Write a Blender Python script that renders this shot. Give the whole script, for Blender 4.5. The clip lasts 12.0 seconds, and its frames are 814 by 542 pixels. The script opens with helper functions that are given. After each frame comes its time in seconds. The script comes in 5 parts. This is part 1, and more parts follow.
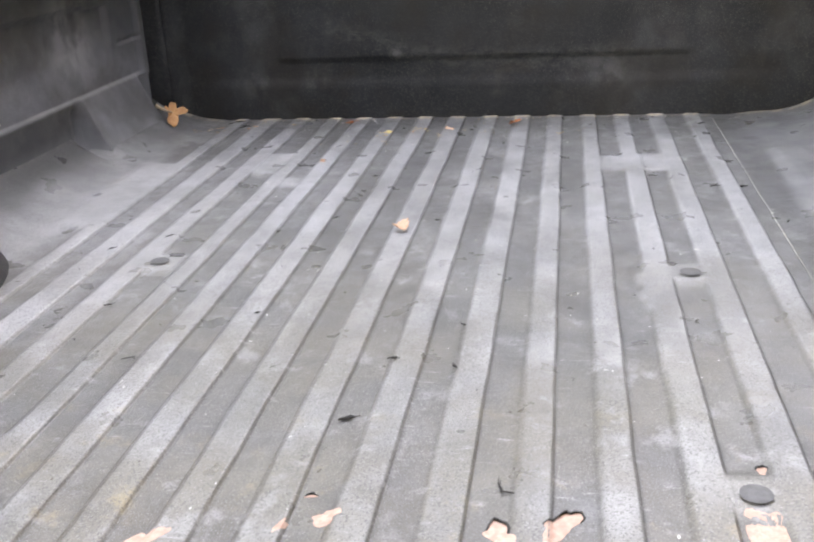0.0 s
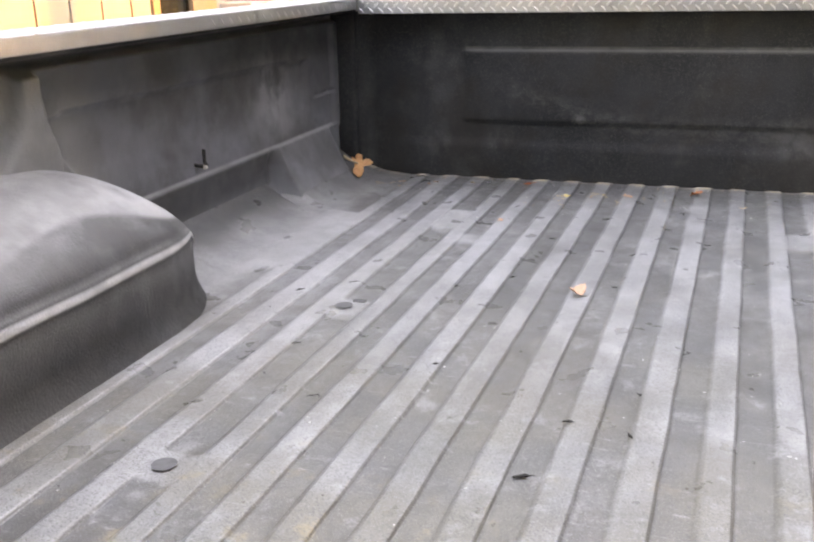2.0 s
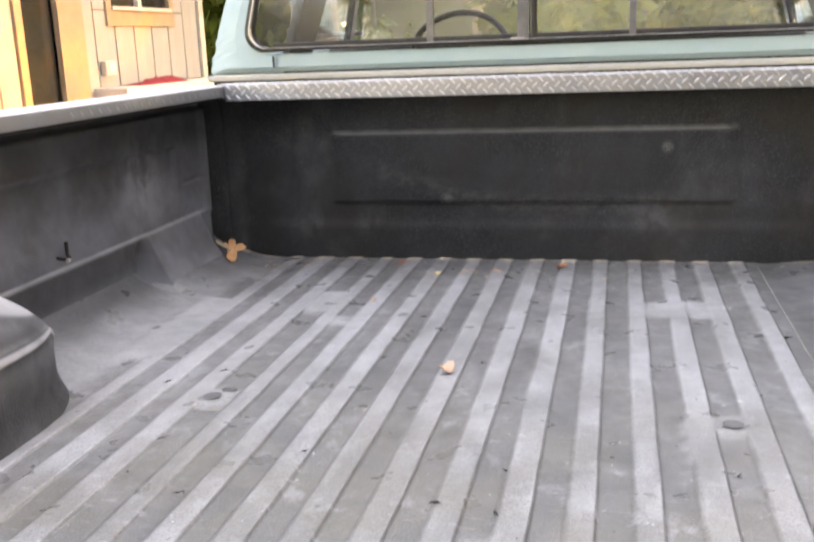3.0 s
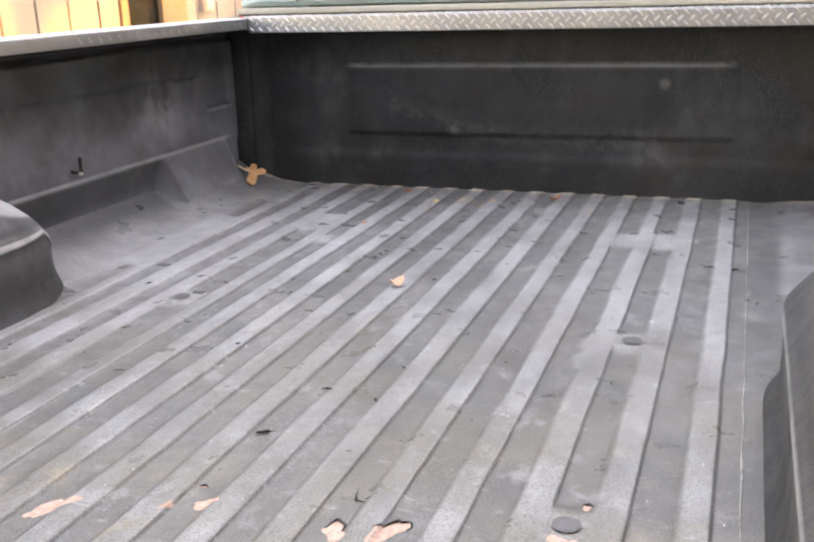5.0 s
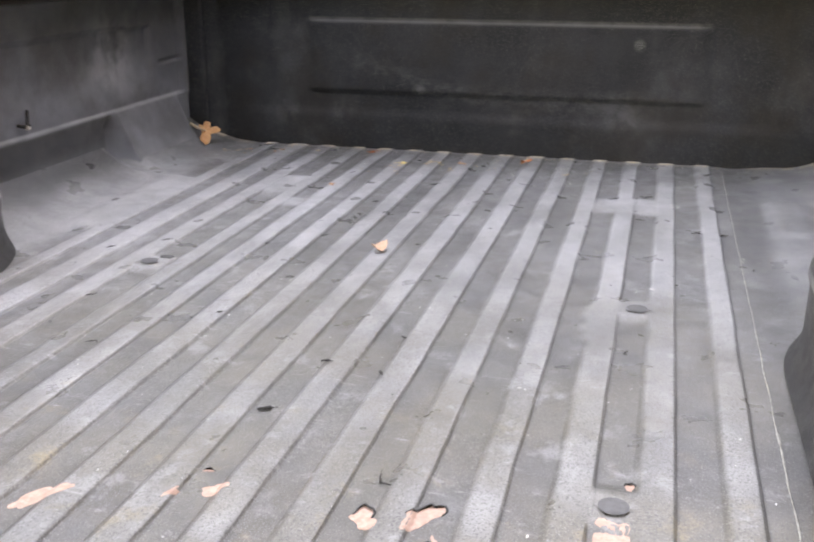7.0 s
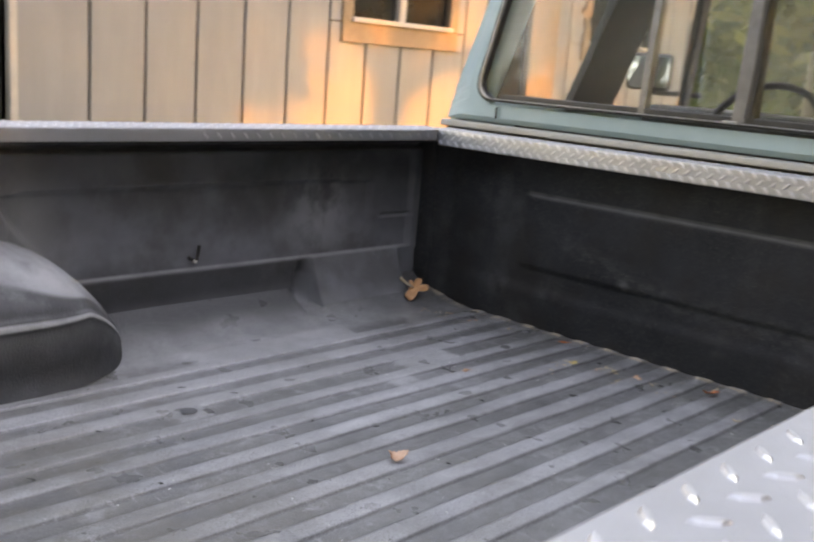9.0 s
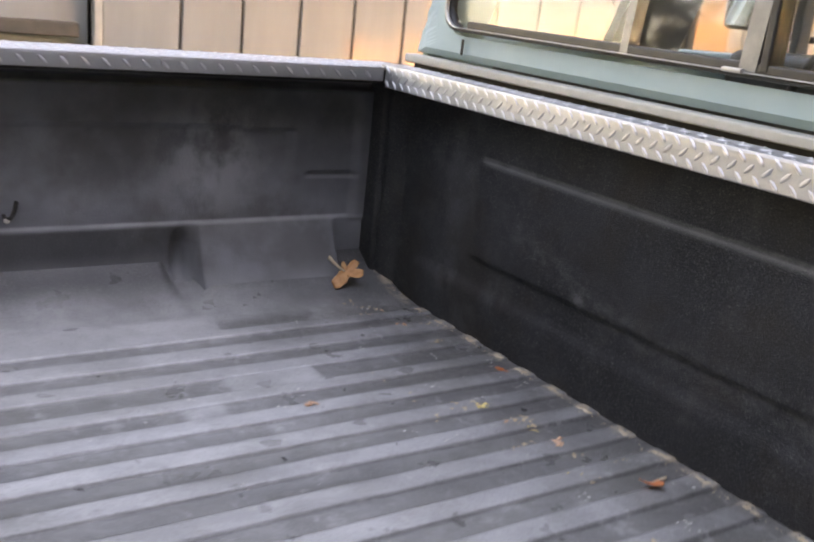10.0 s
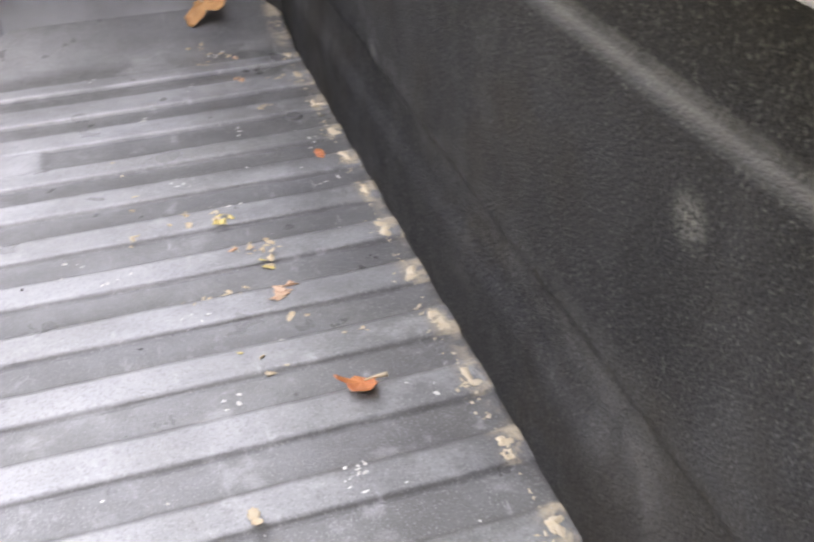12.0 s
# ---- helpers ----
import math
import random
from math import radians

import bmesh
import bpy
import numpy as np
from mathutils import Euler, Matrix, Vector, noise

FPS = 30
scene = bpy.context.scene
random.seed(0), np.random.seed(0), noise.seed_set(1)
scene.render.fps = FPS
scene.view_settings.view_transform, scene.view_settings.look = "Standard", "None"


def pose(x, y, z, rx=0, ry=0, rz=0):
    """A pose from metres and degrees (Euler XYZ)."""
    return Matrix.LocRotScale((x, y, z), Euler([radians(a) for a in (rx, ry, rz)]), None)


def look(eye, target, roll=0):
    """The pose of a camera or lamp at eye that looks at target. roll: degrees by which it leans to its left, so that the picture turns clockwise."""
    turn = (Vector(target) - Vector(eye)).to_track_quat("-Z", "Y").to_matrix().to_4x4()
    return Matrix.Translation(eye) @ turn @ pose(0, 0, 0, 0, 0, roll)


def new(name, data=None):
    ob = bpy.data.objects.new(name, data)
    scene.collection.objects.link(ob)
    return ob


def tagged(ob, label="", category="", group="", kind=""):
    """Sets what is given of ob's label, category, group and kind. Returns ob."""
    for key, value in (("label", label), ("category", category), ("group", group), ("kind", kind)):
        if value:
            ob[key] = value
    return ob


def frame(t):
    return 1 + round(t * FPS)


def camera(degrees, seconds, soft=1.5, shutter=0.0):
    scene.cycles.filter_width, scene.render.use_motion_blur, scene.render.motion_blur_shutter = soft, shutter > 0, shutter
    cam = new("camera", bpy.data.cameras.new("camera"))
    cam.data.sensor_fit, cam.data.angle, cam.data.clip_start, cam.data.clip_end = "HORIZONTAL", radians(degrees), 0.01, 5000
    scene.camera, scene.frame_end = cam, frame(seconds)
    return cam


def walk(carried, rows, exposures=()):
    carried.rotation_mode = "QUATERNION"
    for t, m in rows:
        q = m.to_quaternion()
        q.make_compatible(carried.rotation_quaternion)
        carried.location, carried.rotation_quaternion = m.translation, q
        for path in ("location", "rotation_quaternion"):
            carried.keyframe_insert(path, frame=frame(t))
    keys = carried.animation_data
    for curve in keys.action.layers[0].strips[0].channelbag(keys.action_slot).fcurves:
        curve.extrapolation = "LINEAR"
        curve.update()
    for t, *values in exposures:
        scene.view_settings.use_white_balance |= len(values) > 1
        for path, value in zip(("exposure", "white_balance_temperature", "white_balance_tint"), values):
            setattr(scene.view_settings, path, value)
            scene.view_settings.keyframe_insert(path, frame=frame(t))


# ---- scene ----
cam = camera(46.7, 12.0, soft=2.1, shutter=0.35)

PATH = [
    (0, (0.201, -2.412, 0.545), (-0.126, -0.583, -0.195), -3.0),
    (0.5, (0.187, -2.424, 0.525), (-0.179, -0.591, -0.186), -2.2),
    (1, (0.164, -2.409, 0.545), (-0.345, -0.571, -0.059), -1.4),
    (1.5, (0.158, -2.438, 0.563), (-0.489, -0.631, 0.002), -1.5),
    (2, (0.169, -2.455, 0.565), (-0.475, -0.666, -0.055), -1.5),
    (2.5, (0.209, -2.456, 0.564), (-0.196, -0.611, -0.094), -2.3),
    (3, (0.212, -2.45, 0.58), (-0.22, -0.555, 0.106), -2.2),
    (3.2, (0.227, -2.452, 0.57), (-0.199, -0.547, 0.134), -2.2),
    (4.8, (0.548, -2.522, 0.565), (-0.129, -0.715, 0.039), -0.5),
    (5, (0.531, -2.509, 0.561), (-0.121, -0.711, -0.021), -1.8),
    (5.5, (0.408, -2.468, 0.544), (-0.131, -0.642, -0.069), -3.6),
    (6, (0.371, -2.459, 0.54), (-0.074, -0.615, -0.092), -1.4),
    (6.5, (0.371, -2.457, 0.532), (-0.043, -0.613, -0.122), -0.3),
    (7, (0.393, -2.462, 0.533), (-0.094, -0.635, -0.12), -0.0),
    (7.2, (0.435, -2.483, 0.54), (-0.135, -0.672, -0.088), 0.7),
    (8.8, (0.956, -2.086, 0.695), (-0.253, -0.555, 0.253), 3.1),
    (9, (0.928, -1.952, 0.646), (-0.425, -0.542, 0.22), 4.4),
    (9.5, (0.908, -1.564, 0.632), (-0.549, -0.303, 0.095), 5.9),
    (10, (0.856, -1.08, 0.639), (-0.731, -0.005, 0.067), 6.1),
    (10.5, (0.751, -0.692, 0.652), (-0.944, 0.127, -0.024), 6.2),
    (10.8, (0.691, -0.49, 0.634), (-0.987, 0.302, -0.112), 7.2),
    (11, (0.658, -0.423, 0.603), (-1.003, 0.269, -0.271), 8.8),
    (11.2, (0.633, -0.339, 0.574), (-1.023, 0.122, -0.448), 4.5),
    (11.5, (0.635, -0.256, 0.547), (-0.979, 0.081, -0.584), 0.2),
    (11.6, (0.639, -0.244, 0.543), (-0.965, 0.107, -0.599), -0.2),
    (11.9, (0.648, -0.231, 0.531), (-0.935, 0.194, -0.614), -1.1),
    (12, (0.651, -0.227, 0.53), (-0.924, 0.237, -0.612), -1.8),
]
walk(cam, [(t, look(eye, target, roll)) for t, eye, target, roll in PATH],
     exposures=((0.0, 4.43, 13500, 27), (3.2, 4.4, 13500, 29), (5.0, 4.3, 13500, 29), (7.2, 4.35, 13500, 29), (8.8, 3.5, 12000, 27),
                (9.8, 3.75, 11500, 29), (10.5, 4.12, 12000, 33), (10.9, 4.3, 12300, 34), (11.2, 4.5, 12500, 35), (11.5, 4.65, 13500, 31), (12.0, 4.78, 14000, 29)))

# ---------- world, sun, exposure ----------
SUN_EL, SUN_DIR = radians(20), Vector((-0.94, -0.34, -0.364)).normalized()
world = bpy.data.worlds.new("world")
scene.world = world
world.use_nodes = True
wn = world.node_tree.nodes
sky = wn.new("ShaderNodeTexSky")
sky.sky_type = "NISHITA"
sky.sun_disc = False
sky.dust_density = 0.5
sky.sun_elevation = SUN_EL
sky.sun_rotation = math.atan2(-SUN_DIR.x, -SUN_DIR.y)
world.node_tree.links.new(sky.outputs[0], wn["Background"].inputs[0])
wn["Background"].inputs[1].default_value = 0.15
sun_data = bpy.data.lights.new("sun", "SUN")
sun_data.energy = 0.8
sun_data.angle = radians(0.6)
sun_data.color = (1.0, 0.41, 0.05)
sun = new("sun", sun_data)
sun.rotation_euler = SUN_DIR.to_track_quat("-Z", "Y").to_euler()


# ---------- materials ----------
def nodes_of(name, rough=0.6, metal=0.0, spec=0.5):
    m = bpy.data.materials.new(name)
    m.use_nodes = True
    n = m.node_tree.nodes
    b = n["Principled BSDF"]
    b.inputs["Roughness"].default_value = rough
    b.inputs["Metallic"].default_value = metal
    b.inputs["Specular IOR Level"].default_value = spec
    return m, n, m.node_tree.links, b


def noise_tex(n, l, scale, detail=4, stretch=None, rough=0.6):
    geo = n.new("ShaderNodeNewGeometry")
    t = n.new("ShaderNodeTexNoise")
    t.inputs["Scale"].default_value = scale
    t.inputs["Detail"].default_value = detail
    t.inputs["Roughness"].default_value = rough
    if stretch:
        mp = n.new("ShaderNodeMapping")
        mp.inputs["Scale"].default_value = stretch
        l.new(geo.outputs["Position"], mp.inputs["Vector"])
        l.new(mp.outputs[0], t.inputs["Vector"])
    else:
        l.new(geo.outputs["Position"], t.inputs["Vector"])
    return t.outputs["Fac"]


def ramp(n, l, fac, lo, hi, a=0.0, b=1.0):
    r = n.new("ShaderNodeMapRange")
    r.interpolation_type = "SMOOTHSTEP"
    l.new(fac, r.inputs["Value"])
    for k, v in (("From Min", lo), ("From Max", hi), ("To Min", a), ("To Max", b)):
        r.inputs[k].default_value = v
    return r.outputs[0]


def mixc(n, l, fac, a, b):
    x = n.new("ShaderNodeMix")
    x.data_type = "RGBA"
    if isinstance(fac, float):
        x.inputs["Factor"].default_value = fac
    else:
        l.new(fac, x.inputs["Factor"])
    for s, v in ((x.inputs[6], a), (x.inputs[7], b)):
        if isinstance(v, tuple):
            s.default_value = (*v, 1)
        else:
            l.new(v, s)
    return x.outputs[2]


def times(n, l, a, b, op="MULTIPLY"):
    x = n.new("ShaderNodeMath")
    x.operation = op
    for s, v in ((x.inputs[0], a), (x.inputs[1], b)):
        if isinstance(v, (int, float)):
            s.default_value = v
        else:
            l.new(v, s)
    return x.outputs[0]


def bump(n, l, b, height, strength, dist, old=None):
    k = n.new("ShaderNodeBump")
    k.inputs["Strength"].default_value = strength
    k.inputs["Distance"].default_value = dist
    l.new(height, k.inputs["Height"])
    if old is not None:
        l.new(old, k.inputs["Normal"])
    l.new(k.outputs[0], b.inputs["Normal"])
    return k.outputs[0]


def plain(name, col, col2, rough=0.6, metal=0.0, scale=30, bump_scale=200, bump_str=0.2, spec=0.5, stretch=None):
    """Two-scale colour variation and fine relief."""
    m, n, l, b = nodes_of(name, rough, metal, spec)
    f1 = ramp(n, l, noise_tex(n, l, scale, 5, stretch), 0.3, 0.7)
    f2 = ramp(n, l, noise_tex(n, l, scale * 0.13, 3), 0.35, 0.7, 0.0, 0.6)
    c = mixc(n, l, f1, col, col2)
    c = mixc(n, l, f2, c, tuple(0.5 * (a + d) * 0.85 for a, d in zip(col, col2)))
    l.new(c, b.inputs["Base Color"])
    bump(n, l, b, noise_tex(n, l, bump_scale, 3), bump_str, 0.002)
    return m


def liner_wall_material(name, most, dust_colour, film=0.0, well=False, base=1.0, spec=0.42, grain=0.0028):
    """Sprayed black bed liner, pebbly, with pale scuffs and a film of dust on what faces up."""
    m, n, l, b = nodes_of(name, 0.5, 0.0, spec)
    geo = n.new("ShaderNodeNewGeometry")
    sep = n.new("ShaderNodeSeparateXYZ")
    l.new(geo.outputs["Normal"], sep.inputs[0])
    up = ramp(n, l, sep.outputs[2], 0.40 if well else 0.25, 0.90 if well else 0.92, 0.0, most)
    cloud = ramp(n, l, noise_tex(n, l, 7, 4), 0.3, 0.62, 0.55, 1.0)
    dust = times(n, l, up, cloud)
    if well:
        height = n.new("ShaderNodeSeparateXYZ")
        l.new(geo.outputs["Position"], height.inputs[0])
        dust = times(n, l, dust, ramp(n, l, height.outputs[2], 0.04, 0.13))
    scuff = ramp(n, l, noise_tex(n, l, 4.5, 6, (1, 1, 0.6)), 0.50, 0.72, 0.0, 0.30 * base)
    speck = ramp(n, l, noise_tex(n, l, 420, 2), 0.55, 0.70, 0.0, 0.35 if base < 1 else 0.15)
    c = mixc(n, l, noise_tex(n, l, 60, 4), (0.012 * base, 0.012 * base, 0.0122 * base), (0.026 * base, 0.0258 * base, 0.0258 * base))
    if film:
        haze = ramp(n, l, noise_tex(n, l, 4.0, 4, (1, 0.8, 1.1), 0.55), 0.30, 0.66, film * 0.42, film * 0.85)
        # the dust film thins towards the rail, putting the rail's shade into the colour
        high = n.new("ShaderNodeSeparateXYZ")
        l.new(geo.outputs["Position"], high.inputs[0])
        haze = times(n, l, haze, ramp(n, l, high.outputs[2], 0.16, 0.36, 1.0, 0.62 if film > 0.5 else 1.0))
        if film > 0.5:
            # film cut below the lower crease, standing in for the shade there
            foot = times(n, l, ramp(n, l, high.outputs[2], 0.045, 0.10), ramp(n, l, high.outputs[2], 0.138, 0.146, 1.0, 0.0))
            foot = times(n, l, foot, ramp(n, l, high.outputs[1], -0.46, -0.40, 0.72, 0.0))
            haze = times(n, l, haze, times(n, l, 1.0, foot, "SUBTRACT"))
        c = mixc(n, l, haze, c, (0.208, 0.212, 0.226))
    c = mixc(n, l, scuff, c, (0.17, 0.17, 0.17))
    c = mixc(n, l, speck, c, (0.2, 0.2, 0.19))
    def spot(place, near, far, most_here, scale):
        d = n.new("ShaderNodeVectorMath")
        d.operation = "DISTANCE"
        l.new(geo.outputs["Position"], d.inputs[0])
        d.inputs[1].default_value = place
        return times(n, l, ramp(n, l, d.outputs["Value"], near, far, most_here, 0.0), ramp(n, l, noise_tex(n, l, scale, 4, (1, 1.1, 0.9)), 0.35, 0.62))

    stain = ramp(n, l, noise_tex(n, l, 5.0, 4, None, 0.6), 0.45, 0.65, 0.0, 0.5)
    c = mixc(n, l, stain, c, (0.040, 0.033, 0.026))
    c = mixc(n, l, dust, c, dust_colour)
    sepp = n.new("ShaderNodeSeparateXYZ")
    l.new(geo.outputs["Position"], sepp.inputs[0])
    # lit ledge of the lower crease painted pale; rubbed places and settled dust follow
    lit_crease = times(n, l, times(n, l, ramp(n, l, sepp.outputs[2], 0.1455, 0.1485), ramp(n, l, sepp.outputs[2], 0.1515, 0.155, 1.0, 0.0)), ramp(n, l, sepp.outputs[1], -0.10, -0.04, 0.5, 0.0))
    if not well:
        c = mixc(n, l, times(n, l, lit_crease, ramp(n, l, noise_tex(n, l, 9, 3), 0.3, 0.6, 0.35, 1.0)), c, (0.33, 0.33, 0.33))
    if base < 1:
        off = n.new("ShaderNodeMath")
        off.operation = "SUBTRACT"
        l.new(sepp.outputs[0], off.inputs[0])
        off.inputs[1].default_value = 0.12
        bow = times(n, l, times(n, l, off.outputs[0], off.outputs[0]), 0.36)
        lift = times(n, l, times(n, l, sepp.outputs[2], bow, "SUBTRACT"), times(n, l, noise_tex(n, l, 9, 3), 0.03), "ADD")
        rub_line = times(n, l, ramp(n, l, lift, 0.122, 0.146), ramp(n, l, lift, 0.160, 0.205, 1.0, 0.0))
        ends = times(n, l, ramp(n, l, sepp.outputs[0], -0.55, -0.30), ramp(n, l, sepp.outputs[0], 0.26, 0.42, 1.0, 0.0))
        streaky = ramp(n, l, noise_tex(n, l, 30, 7, (0.8, 1.0, 1.6), 0.75), 0.36, 0.66, 0.0, 0.30)
        c = mixc(n, l, times(n, l, times(n, l, rub_line, ends), streaky), c, (0.15, 0.148, 0.143))
        # lit upper edge of the pressed rectangle, put into the colour
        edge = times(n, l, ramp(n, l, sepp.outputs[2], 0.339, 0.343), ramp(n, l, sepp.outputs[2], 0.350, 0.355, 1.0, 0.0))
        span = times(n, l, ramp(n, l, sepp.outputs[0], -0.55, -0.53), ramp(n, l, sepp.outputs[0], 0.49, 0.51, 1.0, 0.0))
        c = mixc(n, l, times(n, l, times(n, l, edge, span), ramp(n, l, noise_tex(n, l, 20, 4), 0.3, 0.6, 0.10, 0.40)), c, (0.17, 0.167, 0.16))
    c = mixc(n, l, spot((-0.9, -0.38, 0.265), 0.03, 0.17, 0.8, 12), c, (0.25, 0.25, 0.255))
    c = mixc(n, l, spot((-0.9, -1.30, 0.25), 0.08, 0.30, 0.9, 5), c, (0.27, 0.265, 0.26))
    for place in ((-0.9, -1.28, 0.26), (-0.9, -1.55, 0.27), (-0.9, -1.85, 0.26)):
        near = n.new("ShaderNodeVectorMath")
        near.operation = "DISTANCE"
        l.new(geo.outputs["Position"], near.inputs[0])
        near.inputs[1].default_value = place
        c = mixc(n, l, ramp(n, l, near.outputs["Value"], 0.04, 0.21, 0.6, 0.0), c, (0.25, 0.245, 0.24))
    c = mixc(n, l, spot((-0.9, -1.75, 0.25), 0.08, 0.30, 0.8, 5), c, (0.27, 0.265, 0.26))
    c = mixc(n, l, spot((0.335, 0.0, 0.298), 0.003, 0.020, 0.5, 330), c, (0.30, 0.30, 0.27))
    for place, far, most_here in (((-0.62, 0.0, 0.10), 0.06, 0.6), ((-0.45, 0.0, 0.105), 0.05, 0.5), ((-0.18, 0.0, 0.10), 0.06, 0.4), ((0.02, 0.0, 0.09), 0.05, 0.5), ((-0.70, 0.0, 0.20), 0.05, 0.35)):
        c = mixc(n, l, spot(place, 0.01, far, most_here * 0.25, 22), c, (0.24, 0.235, 0.225))
    c = mixc(n, l, spot((0.31, 0.0, 0.125), 0.01, 0.08, 0.35, 18), c, (0.20, 0.195, 0.19))
    c = mixc(n, l, spot((-0.23, 0.0, 0.17), 0.004, 0.025, 0.4, 60), c, (0.22, 0.22, 0.21))
    low = times(n, l, ramp(n, l, sepp.outputs[2], 0.02, 0.07, 0.22, 0.0), ramp(n, l, noise_tex(n, l, 6, 4), 0.3, 0.65, 0.3, 1.0))
    side = ramp(n, l, sepp.outputs[1], -0.10, -0.04, 1.0, 0.0)
    if not well:
        c = mixc(n, l, times(n, l, low, side), c, (0.22, 0.222, 0.23))
    l.new(c, b.inputs["Base Color"])
    l.new(ramp(n, l, noise_tex(n, l, 25, 3), 0.3, 0.7, 0.44 + 0.2 * (base < 1), 0.62 + 0.2 * (base < 1)), b.inputs["Roughness"])
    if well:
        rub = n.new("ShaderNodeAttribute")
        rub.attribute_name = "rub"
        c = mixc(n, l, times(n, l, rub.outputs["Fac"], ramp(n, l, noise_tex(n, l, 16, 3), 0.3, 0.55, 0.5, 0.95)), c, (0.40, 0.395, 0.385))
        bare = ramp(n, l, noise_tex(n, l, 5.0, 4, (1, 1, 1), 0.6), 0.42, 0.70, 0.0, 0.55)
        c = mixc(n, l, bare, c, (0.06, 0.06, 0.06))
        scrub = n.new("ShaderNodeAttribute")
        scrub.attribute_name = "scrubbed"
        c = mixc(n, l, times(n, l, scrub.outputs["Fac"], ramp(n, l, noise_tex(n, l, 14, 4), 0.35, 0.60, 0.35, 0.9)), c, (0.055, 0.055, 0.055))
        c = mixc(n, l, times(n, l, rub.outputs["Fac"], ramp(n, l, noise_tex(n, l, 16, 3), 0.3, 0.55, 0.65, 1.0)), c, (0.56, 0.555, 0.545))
        l.new(c, b.inputs["Base Color"])
    k = bump(n, l, b, noise_tex(n, l, 380 if base < 1 else 230, 3), 0.8, 0.0022 if well else grain)
    bump(n, l, b, noise_tex(n, l, 900, 2), 0.3, 0.0008, k)
    return m


def liner_floor_material():
    """The same liner on the floor: worn grey, grainy and dirty, a little paler on the rib tops."""
    m, n, l, b = nodes_of("bed_liner_floor", 0.55, 0.0, 0.7)
    geo = n.new("ShaderNodeNewGeometry")
    sep = n.new("ShaderNodeSeparateXYZ")
    l.new(geo.outputs["Position"], sep.inputs[0])
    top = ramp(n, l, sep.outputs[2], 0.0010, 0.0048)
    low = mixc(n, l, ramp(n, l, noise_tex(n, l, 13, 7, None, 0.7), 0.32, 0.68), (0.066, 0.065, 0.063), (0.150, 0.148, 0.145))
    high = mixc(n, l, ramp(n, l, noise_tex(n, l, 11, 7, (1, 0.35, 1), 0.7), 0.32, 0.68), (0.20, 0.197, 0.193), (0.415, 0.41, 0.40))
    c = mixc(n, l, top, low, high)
    big = ramp(n, l, noise_tex(n, l, 2.2, 4), 0.4, 0.68, 0.0, 0.4)
    c = mixc(n, l, big, c, (0.27, 0.268, 0.265))
    dark = ramp(n, l, noise_tex(n, l, 9, 2, (1.2, 0.8, 1), 0.5), 0.30, 0.72, 0.0, 0.38)
    c = mixc(n, l, dark, c, (0.10, 0.096, 0.09))
    dusty = times(n, l, ramp(n, l, sep.outputs[1], -1.5, -0.65, 0.0, 0.8), ramp(n, l, noise_tex(n, l, 4, 6, (1, 0.8, 1), 0.6), 0.34, 0.62, 0.15, 1.0))
    dusty = times(n, l, dusty, ramp(n, l, sep.outputs[2], 0.0010, 0.0048, 0.33, 1.0))
    c = mixc(n, l, dusty, c, (0.455, 0.455, 0.46))
    # pale dust blown up against the bed side
    drift = times(n, l, ramp(n, l, sep.outputs[0], -0.62, -0.26, 0.8, 0.0), ramp(n, l, noise_tex(n, l, 5, 5, (1, 0.5, 1), 0.6), 0.32, 0.6, 0.35, 1.0))
    drift = times(n, l, drift, times(n, l, ramp(n, l, sep.outputs[1], -0.30, -0.55), ramp(n, l, sep.outputs[1], -1.9, -1.4)))
    drift = times(n, l, drift, ramp(n, l, sep.outputs[2], 0.0010, 0.0048, 0.4, 1.0))
    c = mixc(n, l, drift, c, (0.52, 0.515, 0.51))
    mott = ramp(n, l, noise_tex(n, l, 34, 4, (1, 0.75, 1), 0.6), 0.38, 0.62, 0.0, 0.42)
    mott = times(n, l, mott, ramp(n, l, sep.outputs[2], 0.0010, 0.0046, 1.0, 0.35))
    c = mixc(n, l, mott, c, (0.088, 0.084, 0.08))
    # blacker towards the front panel
    front = times(n, l, ramp(n, l, sep.outputs[1], -0.42, -0.02, 0.0, 0.72), ramp(n, l, noise_tex(n, l, 9, 6, None, 0.7), 0.3, 0.62, 0.35, 1.0))
    c = mixc(n, l, front, c, (0.060, 0.058, 0.058))
    # brown and olive stains, most of them to the rear
    rear = ramp(n, l, sep.outputs[1], -1.75, -0.7, 1.0, 0.12)
    brown = ramp(n, l, noise_tex(n, l, 5, 4, None, 0.6), 0.34, 0.62, 0.0, 0.8)
    c = mixc(n, l, times(n, l, brown, rear), c, (0.175, 0.152, 0.118))
    sand = ramp(n, l, noise_tex(n, l, 15, 5, None, 0.65), 0.56, 0.70, 0.0, 0.7)
    c = mixc(n, l, times(n, l, sand, ramp(n, l, sep.outputs[1], -1.72, -1.35, 1.0, 0.0)), c, (0.33, 0.255, 0.15))
    olive = ramp(n, l, noise_tex(n, l, 6, 2, (1, 0.6, 1)), 0.45, 0.66, 0.0, 0.25)
    c = mixc(n, l, olive, c, (0.155, 0.155, 0.135))
